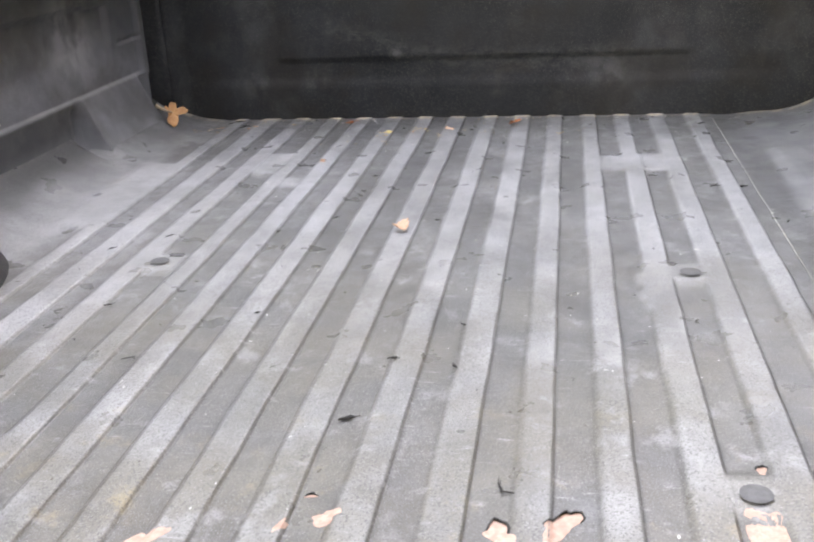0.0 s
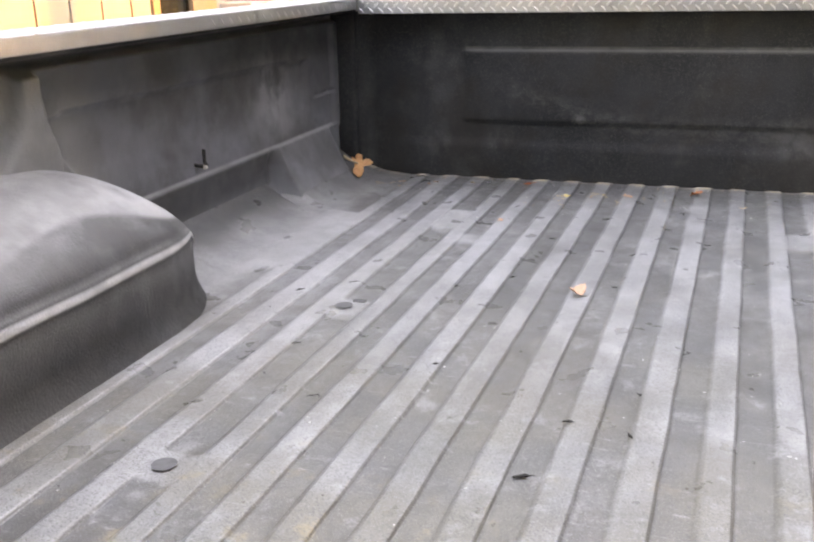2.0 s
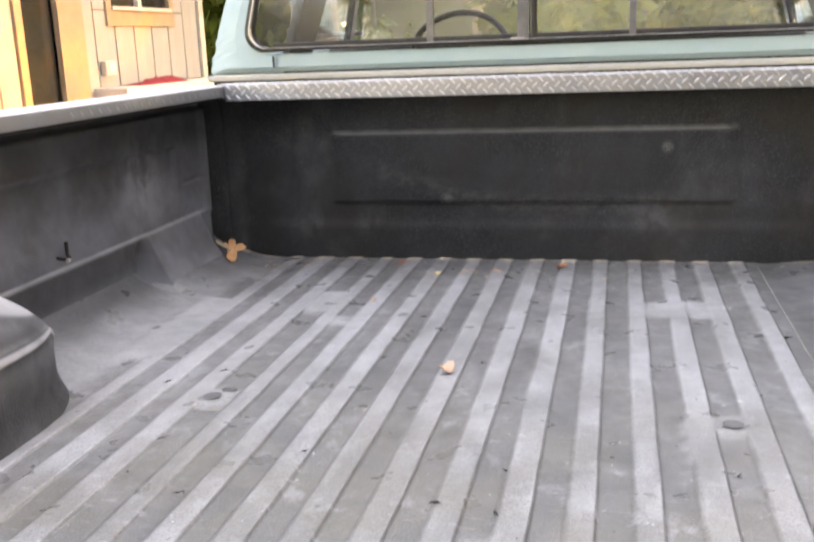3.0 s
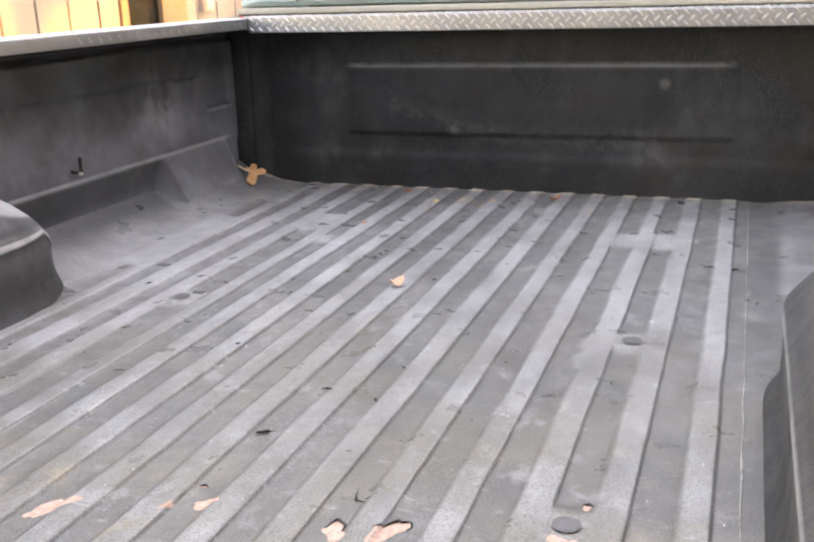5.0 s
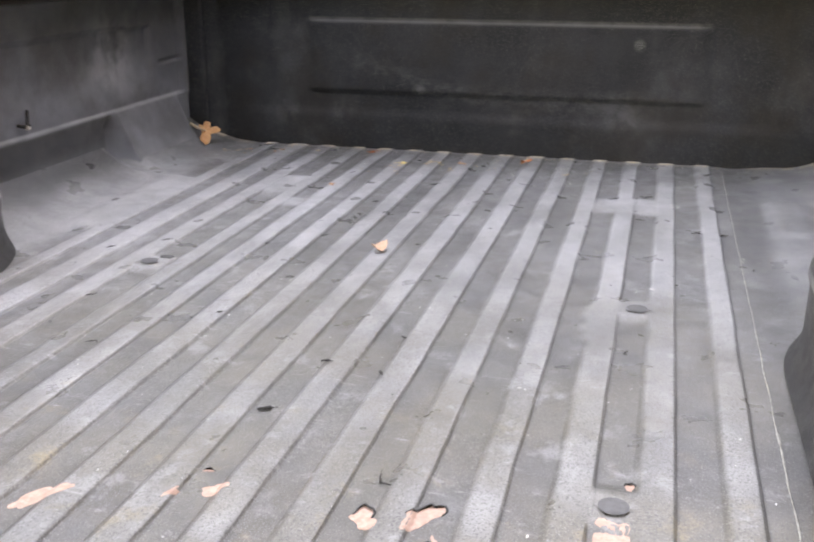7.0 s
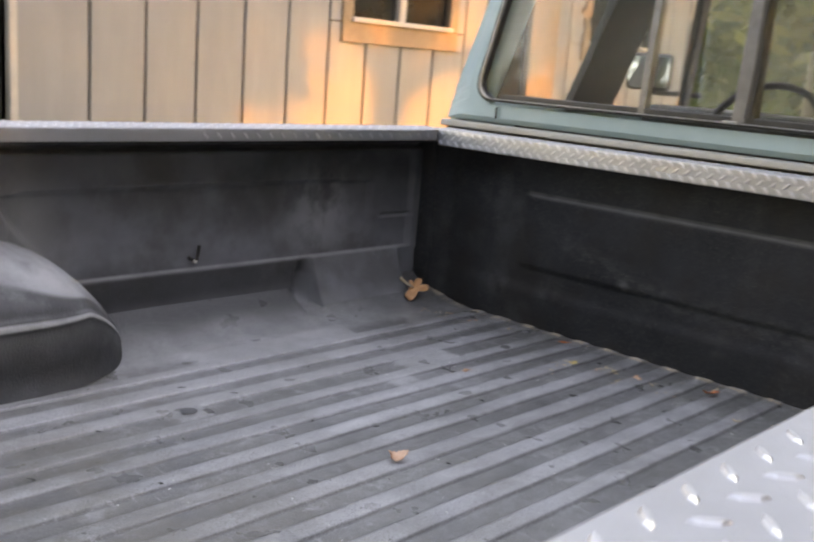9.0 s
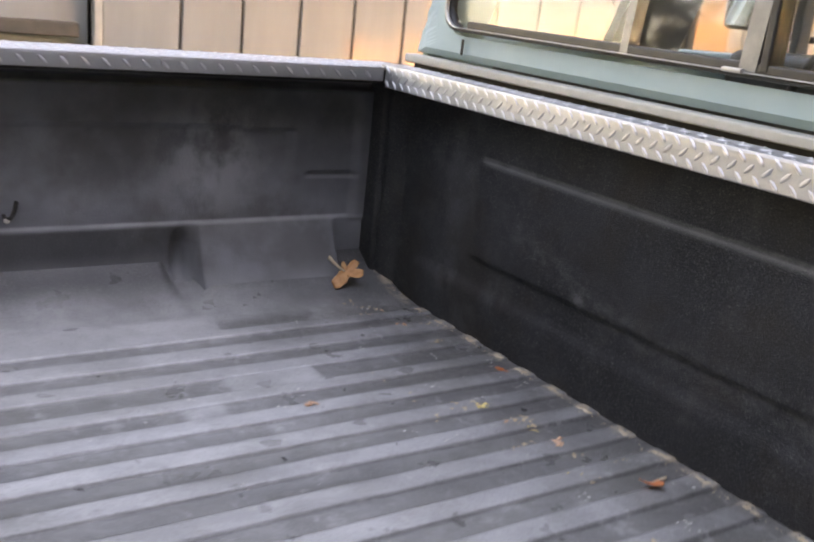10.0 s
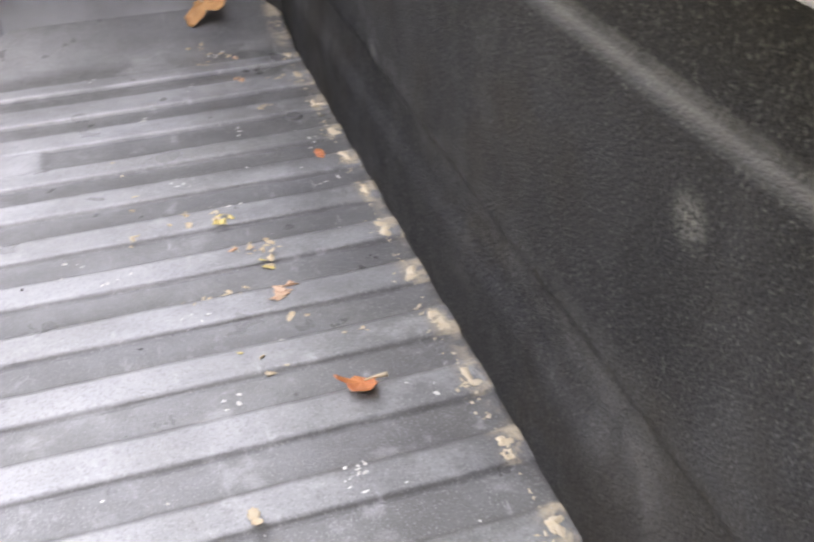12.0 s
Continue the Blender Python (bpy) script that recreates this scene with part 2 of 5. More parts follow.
    # grime worked into the rear valleys
    grime = times(n, l, ramp(n, l, sep.outputs[1], -1.9, -1.0, 0.75, 0.0), ramp(n, l, noise_tex(n, l, 17, 4, (1, 0.7, 1), 0.6), 0.36, 0.62, 0.15, 1.0))
    grime = times(n, l, grime, ramp(n, l, sep.outputs[2], 0.0010, 0.0048, 1.0, 0.35))
    c = mixc(n, l, grime, c, (0.085, 0.078, 0.068))
    # pale rubbed smudges, drips and short cross scratches
    pale = ramp(n, l, noise_tex(n, l, 24, 6, (0.8, 1.2, 1), 0.65), 0.58, 0.72, 0.0, 0.45)
    c = mixc(n, l, pale, c, (0.46, 0.45, 0.44))
    smear = times(n, l, ramp(n, l, noise_tex(n, l, 15, 4, (1.1, 0.8, 1), 0.65), 0.54, 0.68, 0.0, 0.55), ramp(n, l, noise_tex(n, l, 3, 2), 0.42, 0.58))
    c = mixc(n, l, smear, c, (0.36, 0.355, 0.345))
    streak = ramp(n, l, noise_tex(n, l, 55, 4, (0.3, 2.0, 1)), 0.63, 0.74, 0.0, 0.5)
    c = mixc(n, l, streak, c, (0.44, 0.43, 0.41))
    # dark line at the rib feet: crease shade and dirt put into the colour
    foot = n.new("ShaderNodeAttribute")
    foot.attribute_name = "foot_shade_dirt"
    groove = times(n, l, foot.outputs["Fac"], ramp(n, l, noise_tex(n, l, 26, 4), 0.38, 0.60, 0.0, 0.6))
    c = mixc(n, l, groove, c, (0.045, 0.042, 0.04))
    # corner shade put into the colour: dark floor margins and fillet by the walls
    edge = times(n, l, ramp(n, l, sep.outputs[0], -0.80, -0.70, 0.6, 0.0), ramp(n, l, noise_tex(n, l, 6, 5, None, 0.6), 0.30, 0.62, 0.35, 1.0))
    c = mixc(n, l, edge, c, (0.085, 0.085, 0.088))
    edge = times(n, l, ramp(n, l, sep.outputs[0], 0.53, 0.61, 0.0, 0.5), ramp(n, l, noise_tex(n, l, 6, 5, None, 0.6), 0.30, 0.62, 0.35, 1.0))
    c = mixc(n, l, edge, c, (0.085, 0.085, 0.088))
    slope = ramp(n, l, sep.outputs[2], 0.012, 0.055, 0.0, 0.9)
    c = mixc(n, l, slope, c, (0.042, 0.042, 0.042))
    # sandy dirt caught on the rib ends before the front panel
    ends = times(n, l, ramp(n, l, sep.outputs[1], -0.026, -0.004, 0.0, 0.95), ramp(n, l, noise_tex(n, l, 55, 5), 0.42, 0.58))
    c = mixc(n, l, times(n, l, ends, ramp(n, l, sep.outputs[2], 0.0012, 0.0030)), c, (0.50, 0.40, 0.29))
    # grain: dark pits and pale worn pebble tops
    pits = ramp(n, l, noise_tex(n, l, 340, 2), 0.50, 0.66, 0.0, 0.66)
    pits = times(n, l, pits, ramp(n, l, sep.outputs[1], -1.6, -0.5, 1.0, 0.5))
    c = mixc(n, l, pits, c, (0.07, 0.067, 0.064))
    tops = ramp(n, l, noise_tex(n, l, 520, 2, (1.0, 1.1, 0.9)), 0.56, 0.70, 0.0, 0.45)
    c = mixc(n, l, tops, c, (0.46, 0.45, 0.435))
    l.new(c, b.inputs["Base Color"])
    l.new(ramp(n, l, noise_tex(n, l, 12, 4), 0.3, 0.7, 0.26, 0.50), b.inputs["Roughness"])
    k = bump(n, l, b, noise_tex(n, l, 430, 3), 0.42, 0.0013)
    k = bump(n, l, b, noise_tex(n, l, 45, 2), 0.2, 0.002, k)
    bump(n, l, b, noise_tex(n, l, 12, 3), 0.3, 0.004, k)
    return m


def leaf_material(name, a, c2):
    m, n, l, b = nodes_of(name, 0.6)
    geo = n.new("ShaderNodeNewGeometry")
    c = mixc(n, l, geo.outputs["Random Per Island"], a, c2)
    l.new(c, b.inputs["Base Color"])
    tr = n.new("ShaderNodeBsdfTranslucent")
    l.new(c, tr.inputs["Color"])
    mx = n.new("ShaderNodeMixShader")
    mx.inputs[0].default_value = 0.45
    l.new(b.outputs[0], mx.inputs[1])
    l.new(tr.outputs[0], mx.inputs[2])
    l.new(mx.outputs[0], n["Material Output"].inputs[0])
    return m


def glass_material(name, tint=(0.93, 0.96, 0.95), film_lo=0.02, film_hi=0.05, lit_through=False):
    m, n, l, b = nodes_of(name, 0.01)
    b.inputs["Base Color"].default_value = (*tint, 1)
    b.inputs["Transmission Weight"].default_value = 1.0
    b.inputs["IOR"].default_value = 1.2
    film = n.new("ShaderNodeBsdfTranslucent" if lit_through else "ShaderNodeBsdfDiffuse")
    # lit_through tints the film with the hazy foliage light from beyond
    film.inputs["Color"].default_value = (0.55, 0.57, 0.42, 1) if lit_through else (0.62, 0.62, 0.58, 1)
    mx = n.new("ShaderNodeMixShader")
    l.new(ramp(n, l, noise_tex(n, l, 5, 4), 0.3, 0.7, film_lo, film_hi), mx.inputs[0])
    l.new(b.outputs[0], mx.inputs[1])
    l.new(film.outputs[0], mx.inputs[2])
    l.new(mx.outputs[0], n["Material Output"].inputs[0])
    return m


# same liner: the sides' paler film stands in for how they are lit
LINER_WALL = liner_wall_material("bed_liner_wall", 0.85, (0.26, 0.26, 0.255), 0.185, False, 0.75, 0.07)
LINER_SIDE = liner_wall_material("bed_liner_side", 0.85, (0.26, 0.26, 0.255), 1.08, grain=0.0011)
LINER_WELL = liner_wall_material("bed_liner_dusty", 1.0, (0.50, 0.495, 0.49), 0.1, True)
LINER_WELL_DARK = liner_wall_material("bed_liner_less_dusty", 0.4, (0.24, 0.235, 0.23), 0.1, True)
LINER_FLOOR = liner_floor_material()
ALU = plain("tread_plate_aluminium", (0.51, 0.509, 0.512), (0.42, 0.419, 0.422), 0.52, 0.92, 12, 260, 0.25)
TREAD = plain("pale_tread_bars", (0.66, 0.659, 0.662), (0.58, 0.579, 0.582), 0.43, 0.90, 30, 260, 0.2)
TEAL = plain("pale_teal_paint", (0.33, 0.475, 0.50), (0.385, 0.52, 0.535), 0.55, 0.0, 6, 40, 0.04, 0.3)
LIP_PAINT = plain("chalky_teal_lip", (0.43, 0.43, 0.39), (0.50, 0.49, 0.45), 0.6, 0.0, 40, 150, 0.1)
RUBBER = plain("black_rubber", (0.02, 0.02, 0.02), (0.035, 0.033, 0.03), 0.45, 0.0, 40, 180, 0.2)
CHROME = plain("dull_trim_strip", (0.42, 0.41, 0.39), (0.5, 0.49, 0.47), 0.35, 0.7, 60, 300, 0.1)
GREY_METAL = plain("grey_divider_metal", (0.15, 0.148, 0.145), (0.21, 0.207, 0.20), 0.4, 0.5, 40, 200, 0.1)
GAP_SHADE = plain("shaded_body_gap", (0.03, 0.028, 0.026), (0.05, 0.047, 0.044), 0.8, 0.0, 30, 200, 0.2)
CABIN = plain("dark_cabin_vinyl", (0.03, 0.035, 0.035), (0.05, 0.052, 0.05), 0.55, 0.0, 20, 250, 0.2)
GLASS = glass_material("window_glass", (0.97, 0.985, 0.975), 0.01, 0.03)
HAZY_GLASS = glass_material("hazy_windshield_glass", (0.90, 0.94, 0.84), 0.04, 0.09, True)
PRIMER = plain("bare_salmon_primer", (0.52, 0.29, 0.22), (0.66, 0.44, 0.35), 0.7, 0.0, 130, 200, 0.2)
FLAP = plain("curled_liner_flake", (0.022, 0.020, 0.018), (0.055, 0.05, 0.045), 0.7, 0.0, 80, 300, 0.3)
LEAF_DRY = plain("dry_oak_leaf", (0.68, 0.34, 0.15), (0.48, 0.19, 0.075), 0.6, 0.0, 60, 150, 0.3)
LEAF_RED = plain("dry_red_leaf", (0.70, 0.24, 0.09), (0.52, 0.14, 0.06), 0.6, 0.0, 90, 150, 0.3)
LEAF_YELLOW = plain("yellow_leaf_scrap", (0.72, 0.55, 0.22), (0.62, 0.44, 0.16), 0.6, 0.0, 80, 150, 0.3)
LEAF_TAN = plain("tan_leaf_scrap", (0.66, 0.42, 0.29), (0.58, 0.31, 0.19), 0.6, 0.0, 80, 150, 0.3)
TWIG = plain("black_twig", (0.012, 0.011, 0.010), (0.03, 0.026, 0.022), 0.8, 0.0, 90, 300, 0.3)
CHIP = plain("white_paint_chip", (0.72, 0.70, 0.66), (0.6, 0.56, 0.50), 0.7, 0.0, 90, 300, 0.2)
CRUMB = plain("tan_leaf_crumb", (0.60, 0.50, 0.37), (0.55, 0.38, 0.23), 0.8, 0.0, 90, 300, 0.2)
SEALANT = plain("pale_sealant", (0.52, 0.495, 0.44), (0.20, 0.19, 0.17), 0.8, 0.0, 90, 300, 0.3)
WORN = plain("worn_liner_disc", (0.085, 0.083, 0.08), (0.15, 0.147, 0.145), 0.6, 0.0, 60, 300, 0.3)
DIRT = plain("pale_sandy_dirt", (0.60, 0.46, 0.31), (0.72, 0.61, 0.47), 0.9, 0.0, 120, 300, 0.5)
SIDING = plain("beige_board_siding", (0.258, 0.262, 0.258), (0.292, 0.296, 0.291), 0.7, 0.0, 8, 60, 0.25, 0.3, (1, 1, 0.15))
TRIM_WOOD = plain("tan_wood_trim", (0.27, 0.20, 0.135), (0.32, 0.24, 0.165), 0.65, 0.0, 10, 90, 0.2, 0.3)
PALE_TRIM = plain("pale_trim_paint", (0.42, 0.395, 0.35), (0.48, 0.45, 0.40), 0.6, 0.0, 10, 90, 0.15)
JOINT = plain("dark_siding_joint", (0.085, 0.074, 0.062), (0.115, 0.10, 0.085), 0.9, 0.0, 20, 90, 0.2)
DARK_GLASS = plain("dark_house_glass", (0.02, 0.022, 0.022), (0.03, 0.033, 0.03), 0.05, 0.0, 4, 20, 0.02, 0.8)
CONCRETE = plain("pale_concrete", (0.52, 0.48, 0.42), (0.62, 0.58, 0.50), 0.8, 0.0, 14, 120, 0.3)
RED_CLOTH = plain("red_fabric", (0.34, 0.02, 0.03), (0.20, 0.012, 0.02), 0.8, 0.0, 30, 200, 0.3)
GROUND = plain("gravel_and_grass", (0.16, 0.14, 0.10), (0.10, 0.13, 0.05), 0.95, 0.0, 3, 30, 0.6)
BARK = plain("grey_brown_bark", (0.10, 0.075, 0.055), (0.16, 0.125, 0.095), 0.9, 0.0, 20, 40, 0.8)
LEAF_GOLD = leaf_material("yellow_green_leaves", (0.26, 0.25, 0.05), (0.16, 0.20, 0.05))
LEAF_DARK = leaf_material("dark_conifer_needles", (0.02, 0.045, 0.02), (0.05, 0.08, 0.03))
LEAF_GREEN = leaf_material("green_leaves", (0.06, 0.12, 0.02), (0.14, 0.18, 0.04))
SHED = plain("pale_beige_lap_siding", (0.40, 0.38, 0.33), (0.46, 0.43, 0.38), 0.7, 0.0, 9, 60, 0.2, 0.3, (0.2, 1, 1))
SHINGLE = plain("grey_roof_shingle", (0.12, 0.11, 0.10), (0.18, 0.17, 0.16), 0.9, 0.0, 12, 60, 0.5)


# ---------- mesh helpers ----------
def mesh_part(name, verts, faces, mat, parent=None, label="", smooth=False):
    me = bpy.data.meshes.new(name)
    me.from_pydata([tuple(v) for v in verts], [], faces)
    me.materials.append(mat)
    if smooth:
        me.polygons.foreach_set("use_smooth", [True] * len(me.polygons))
    me.update()
    ob = new(name, me)
    if parent is not None:
        ob.parent = parent
    return tagged(ob, label)


def solid(name, verts, faces, mat, parent=None, label=""):
    """A closed mesh with its faces turned outwards."""
    bm = bmesh.new()
    vs = [bm.verts.new(v) for v in verts]
    for f in faces:
        bm.faces.new([vs[i] for i in f])
    return part(name, bm, mat, parent, label)


def part(name, bm, mat, parent=None, label="", smooth=False):
    me = bpy.data.meshes.new(name)
    bmesh.ops.recalc_face_normals(bm, faces=bm.faces)
    bm.to_mesh(me)
    bm.free()
    me.materials.append(mat)
    if smooth:
        me.polygons.foreach_set("use_smooth", [True] * len(me.polygons))
    ob = new(name, me)
    if parent is not None:
        ob.parent = parent
    return tagged(ob, label)


def empty(name, label, category, group="", kind=""):
    return tagged(new(name), label, category, group, kind)


def add_box(bm, lo, hi, bevel=0.0, seg=2):
    r = bmesh.ops.create_cube(bm, size=1.0)
    vs = r["verts"]
    for v in vs:
        v.co = Vector([(a + b) / 2 + c * (b - a) for a, b, c in zip(lo, hi, v.co)])
    if bevel:
        es = {e for v in vs for e in v.link_edges}
        bmesh.ops.bevel(bm, geom=list(es), offset=bevel, segments=seg, affect="EDGES", profile=0.5)


def box_part(name, lo, hi, mat, parent=None, bevel=0.004, label="", seg=2):
    bm = bmesh.new()
    add_box(bm, lo, hi, bevel, seg)
    return part(name, bm, mat, parent, label)


def grid_mesh(name, us, vs, fn, mat, parent=None, label="", smooth=True, thick=0.0, flip=False):
    """A sheet: fn(u, v) gives the place; thick adds depth on its back."""
    nu, nv = len(us), len(vs)
    verts = [fn(u, v) for u in us for v in vs]
    faces = []
    for i in range(nu - 1):
        for j in range(nv - 1):
            a = i * nv + j
            q = (a, a + nv, a + nv + 1, a + 1)
            faces.append(q[::-1] if flip else q)
    ob = mesh_part(name, verts, faces, mat, parent, label, smooth)
    if thick:
        s = ob.modifiers.new("sheet", "SOLIDIFY")
        s.thickness = thick
        s.offset = -1
    return ob


def smooth01(x):
    x = max(0.0, min(1.0, x))
    return x * x * (3 - 2 * x)


def band(x, a, b, soft):
    """1 inside a..b, falling to 0 over soft outside."""
    return smooth01((x - a + soft) / soft) * smooth01((b + soft - x) / soft)


# ---------- pickup truck: bed ----------
truck = empty("pickup_truck", "old pale teal pickup truck with black bed liner", "pickup truck")
RIB_H = 0.0052
RIBS = [(-0.673, -0.642), (-0.600, -0.553), (-0.511, -0.470), (-0.416, -0.382), (-0.342, -0.303), (-0.260, -0.220), (-0.177, -0.139), (-0.095, -0.055),
        (-0.011, 0.028), (0.072, 0.112), (0.157, 0.192), (0.240, 0.275), (0.321, 0.359), (0.404, 0.442), (0.493, 0.527)]
HOLES = [(0.387, -1.068), (0.383, -1.627), (-0.453, -1.051), (-0.445, -1.616)]
# places where the valleys beside the bolt rows are filled up to the rib tops
BRIDGES = [(0.355, 0.407, -0.505, -0.385), (0.272, 0.324, -0.505, -0.395), (-0.473, -0.413, -0.520, -0.365), (-0.385, -0.340, -0.620, -0.560)]
X_L, X_R, Y_REAR = -0.90, 0.845, -2.45


def floor_z(x, y):
    """Height of the ribbed bed floor."""
    z = 0.0
    for a, r in RIBS:
        if a - 0.032 < x < r + 0.02:
            w = 0.0016 * noise.noise((r * 9, y * 7, 4.0)) + 0.0008 * noise.noise((r * 9, y * 31, 1.0))
            if r == 0.359:
                a -= 0.014 * band(y, -1.19, -1.05, 0.012) * (0.6 + noise.noise((2.0, y * 30, 0.0)))
            z = max(z, RIB_H * smooth01((x - a - w + 0.006) / 0.012) * smooth01((r + w + 0.0030 - x) / 0.0042)) - 0.0010 * band(x, r + 0.0042, r + 0.0050, 0.0015)
    for hx, hy in HOLES:
        z = max(z, RIB_H * band(x, hx - 0.03, hx + 0.03, 0.008) * band(y, hy - 0.030, hy + 0.032, 0.010))
    for x0, x1, y0, y1 in BRIDGES:
        z = max(z, RIB_H * 0.8 * band(x, x0, x1, 0.003) * band(y, y0, y1, 0.014))
    # short narrow grooves before the front panel
    z -= 0.005 * band(x, 0.357, 0.361, 0.003) * band(y, -0.375, -0.06, 0.012)
    z = max(z, 0.006 * band(x, -0.735, -0.665, 0.015) * band(y, -0.87, -0.46, 0.03))
    z = max(z, 0.006 * band(x, 0.64, 0.70, 0.015) * band(y, -0.60, -0.36, 0.02))
    if x < -0.63:
        z += 0.006 * smooth01((-0.66 - x) / 0.12) + 0.066 * max(0.0, (-0.745 - x) / 0.15) ** 1.8 * (1 - 0.65 * band(y, -0.458, -0.425, 0.022))
    if x > 0.565:
        z += 0.008 * smooth01((x - 0.58) / 0.1) + 0.060 * max(0.0, (x - 0.70) / 0.15) ** 1.8
    z += 0.0012 * noise.noise((x * 7, y * 3, 0.0))
    z += (0.004 - z) * 0.45 * smooth01((y + 0.032) / 0.03) if -0.68 < x < 0.56 else 0.0
    return z


def floor_samples():
    xs = set()
    for a, r in RIBS:
        for d in (-0.0062, -0.004, -0.001, 0.002, 0.0045, 0.007):
            xs.add(round(a + d, 4))
        for d in (-0.008, -0.003, -0.0008, 0.0008, 0.0024, 0.004, 0.006, 0.009, 0.02):
            xs.add(round(r + d, 4))
    x = X_L - 0.02
    while x <= X_R + 0.02:
        if x < RIBS[0][0] - 0.012 or x > RIBS[-1][1] + 0.025:
            xs.add(round(x, 4))
        x += 0.012
    for hx, _ in HOLES:
        for d in (-0.038, -0.034, -0.03, 0.03, 0.034, 0.038):
            xs.add(round(hx + d, 4))
    ys = [Y_REAR + 0.012 * i for i in range(int(-Y_REAR / 0.012) + 1)] + [-0.03, -0.02, -0.01, 0.0, 0.008]
    return sorted(xs), sorted(set(round(v, 4) for v in ys))


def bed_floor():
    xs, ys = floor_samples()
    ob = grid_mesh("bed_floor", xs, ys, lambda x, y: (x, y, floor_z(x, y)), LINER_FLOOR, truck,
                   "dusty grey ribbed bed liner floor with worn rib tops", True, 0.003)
    # crease shade, with some dirt, painted along the foot of every rib
    dirt = [max(band(x, r + 0.0037, r + 0.0042, 0.0012) for a, r in RIBS) for x in xs]
    foot = ob.data.attributes.new("foot_shade_dirt", "FLOAT", "POINT")
    foot.data.foreach_set("value", [d for d in dirt for y in ys])
    for hx, hy in HOLES:
        bm = bmesh.new()
        bmesh.ops.create_circle(bm, cap_ends=True, segments=28, radius=0.0185)
        for v in bm.verts:
            v.co = Vector((v.co.x * 0.86, v.co.y * 0.86, -0.0016))
        for grow, z in ((1.0 / 0.86, 0.0016), (0.84, 0.0028)):
            face = max(bm.faces, key=lambda f: (len(f.verts), f.calc_center_median().z))
            bmesh.ops.inset_region(bm, faces=[face], thickness=0.0001, use_even_offset=True)
            for v in face.verts:
                v.co = Vector((v.co.x * grow, v.co.y * grow, z))
        plug = part("bolt_head", bm, WORN, ob, "round liner-coated bolt head")
        plug.location = (hx, hy - 0.002, RIB_H - 0.0004)
        if (hx, hy) == HOLES[2]:
            bm = bmesh.new()
            add_box(bm, (hx + 0.004, hy + 0.022, RIB_H - 0.004), (hx + 0.030, hy + 0.036, RIB_H + 0.0016), 0.005, 3)
            part("bolt_clip", bm, WORN, ob, "worn flat clip behind bolt head")
    bm = bmesh.new()
    bmesh.ops.create_cone(bm, cap_ends=True, segments=16, radius1=0.012, radius2=0.0095, depth=0.004)
    small = part("bolt_head", bm, WORN, ob, "small round bolt head by front panel")
    small.location = (-0.462, -0.046, floor_z(-0.462, -0.046) + 0.0015)
    return ob


bed_floor()


def sealant_seam():
    """Thin pale line of cracked sealant along the floor."""
    verts, faces = [], []
    n = 160
    for i in range(n + 1):
        y = -2.40 + 2.36 * i / n
        x = 0.557 + 0.0022 * noise.noise((y * 14, 0.0, 7.0))
        w = 0.0019 * max(0.28, 0.62 + 1.1 * noise.noise((y * 22, 2.0, 0.0)) - 0.25 * smooth01((y + 1.5) / 0.6))
        for dx, dz in ((-w, 0.0), (0.0, 0.0012), (w, 0.0)):
            verts.append((x + dx, y, floor_z(x + dx, y) + 0.0006 + dz))
    for i in range(n):
        for j in range(2):
            a = i * 3 + j
            faces.append((a, a + 1, a + 4, a + 3))
    mesh_part("floor_seam", verts, faces, SEALANT, truck, "thin pale sealant seam in bed floor")


sealant_seam()


def front_y(x, z):
    """Face of the front panel."""
    y = 0.011 - 0.008 * band(x, -0.512, 0.474, 0.05) * smooth01((z - 0.150) / 0.014) * smooth01((0.346 - z) / 0.011)
    y -= 0.007 * band(x, -0.66, 0.66, 0.12) * smooth01((0.114 - z) / 0.032)
    y -= 0.003 * band(x, 0.676, 0.682, 0.006) * band(z, 0.12, 0.40, 0.03)
    y -= 0.03 * smooth01((-0.80 - x) / 0.05) + 0.03 * smooth01((x - 0.80) / 0.05)
    return y + 0.0015 * noise.noise((x * 5, z * 6, 3.1))


def front_panel():
    xs = [-0.845 + 0.0085 * i for i in range(int(1.69 / 0.0085) + 2)]
    zs = [-0.01 + 0.0055 * i for i in range(86)]
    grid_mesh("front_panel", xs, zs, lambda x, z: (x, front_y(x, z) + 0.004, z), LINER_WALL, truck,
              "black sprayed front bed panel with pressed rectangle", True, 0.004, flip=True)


front_panel()


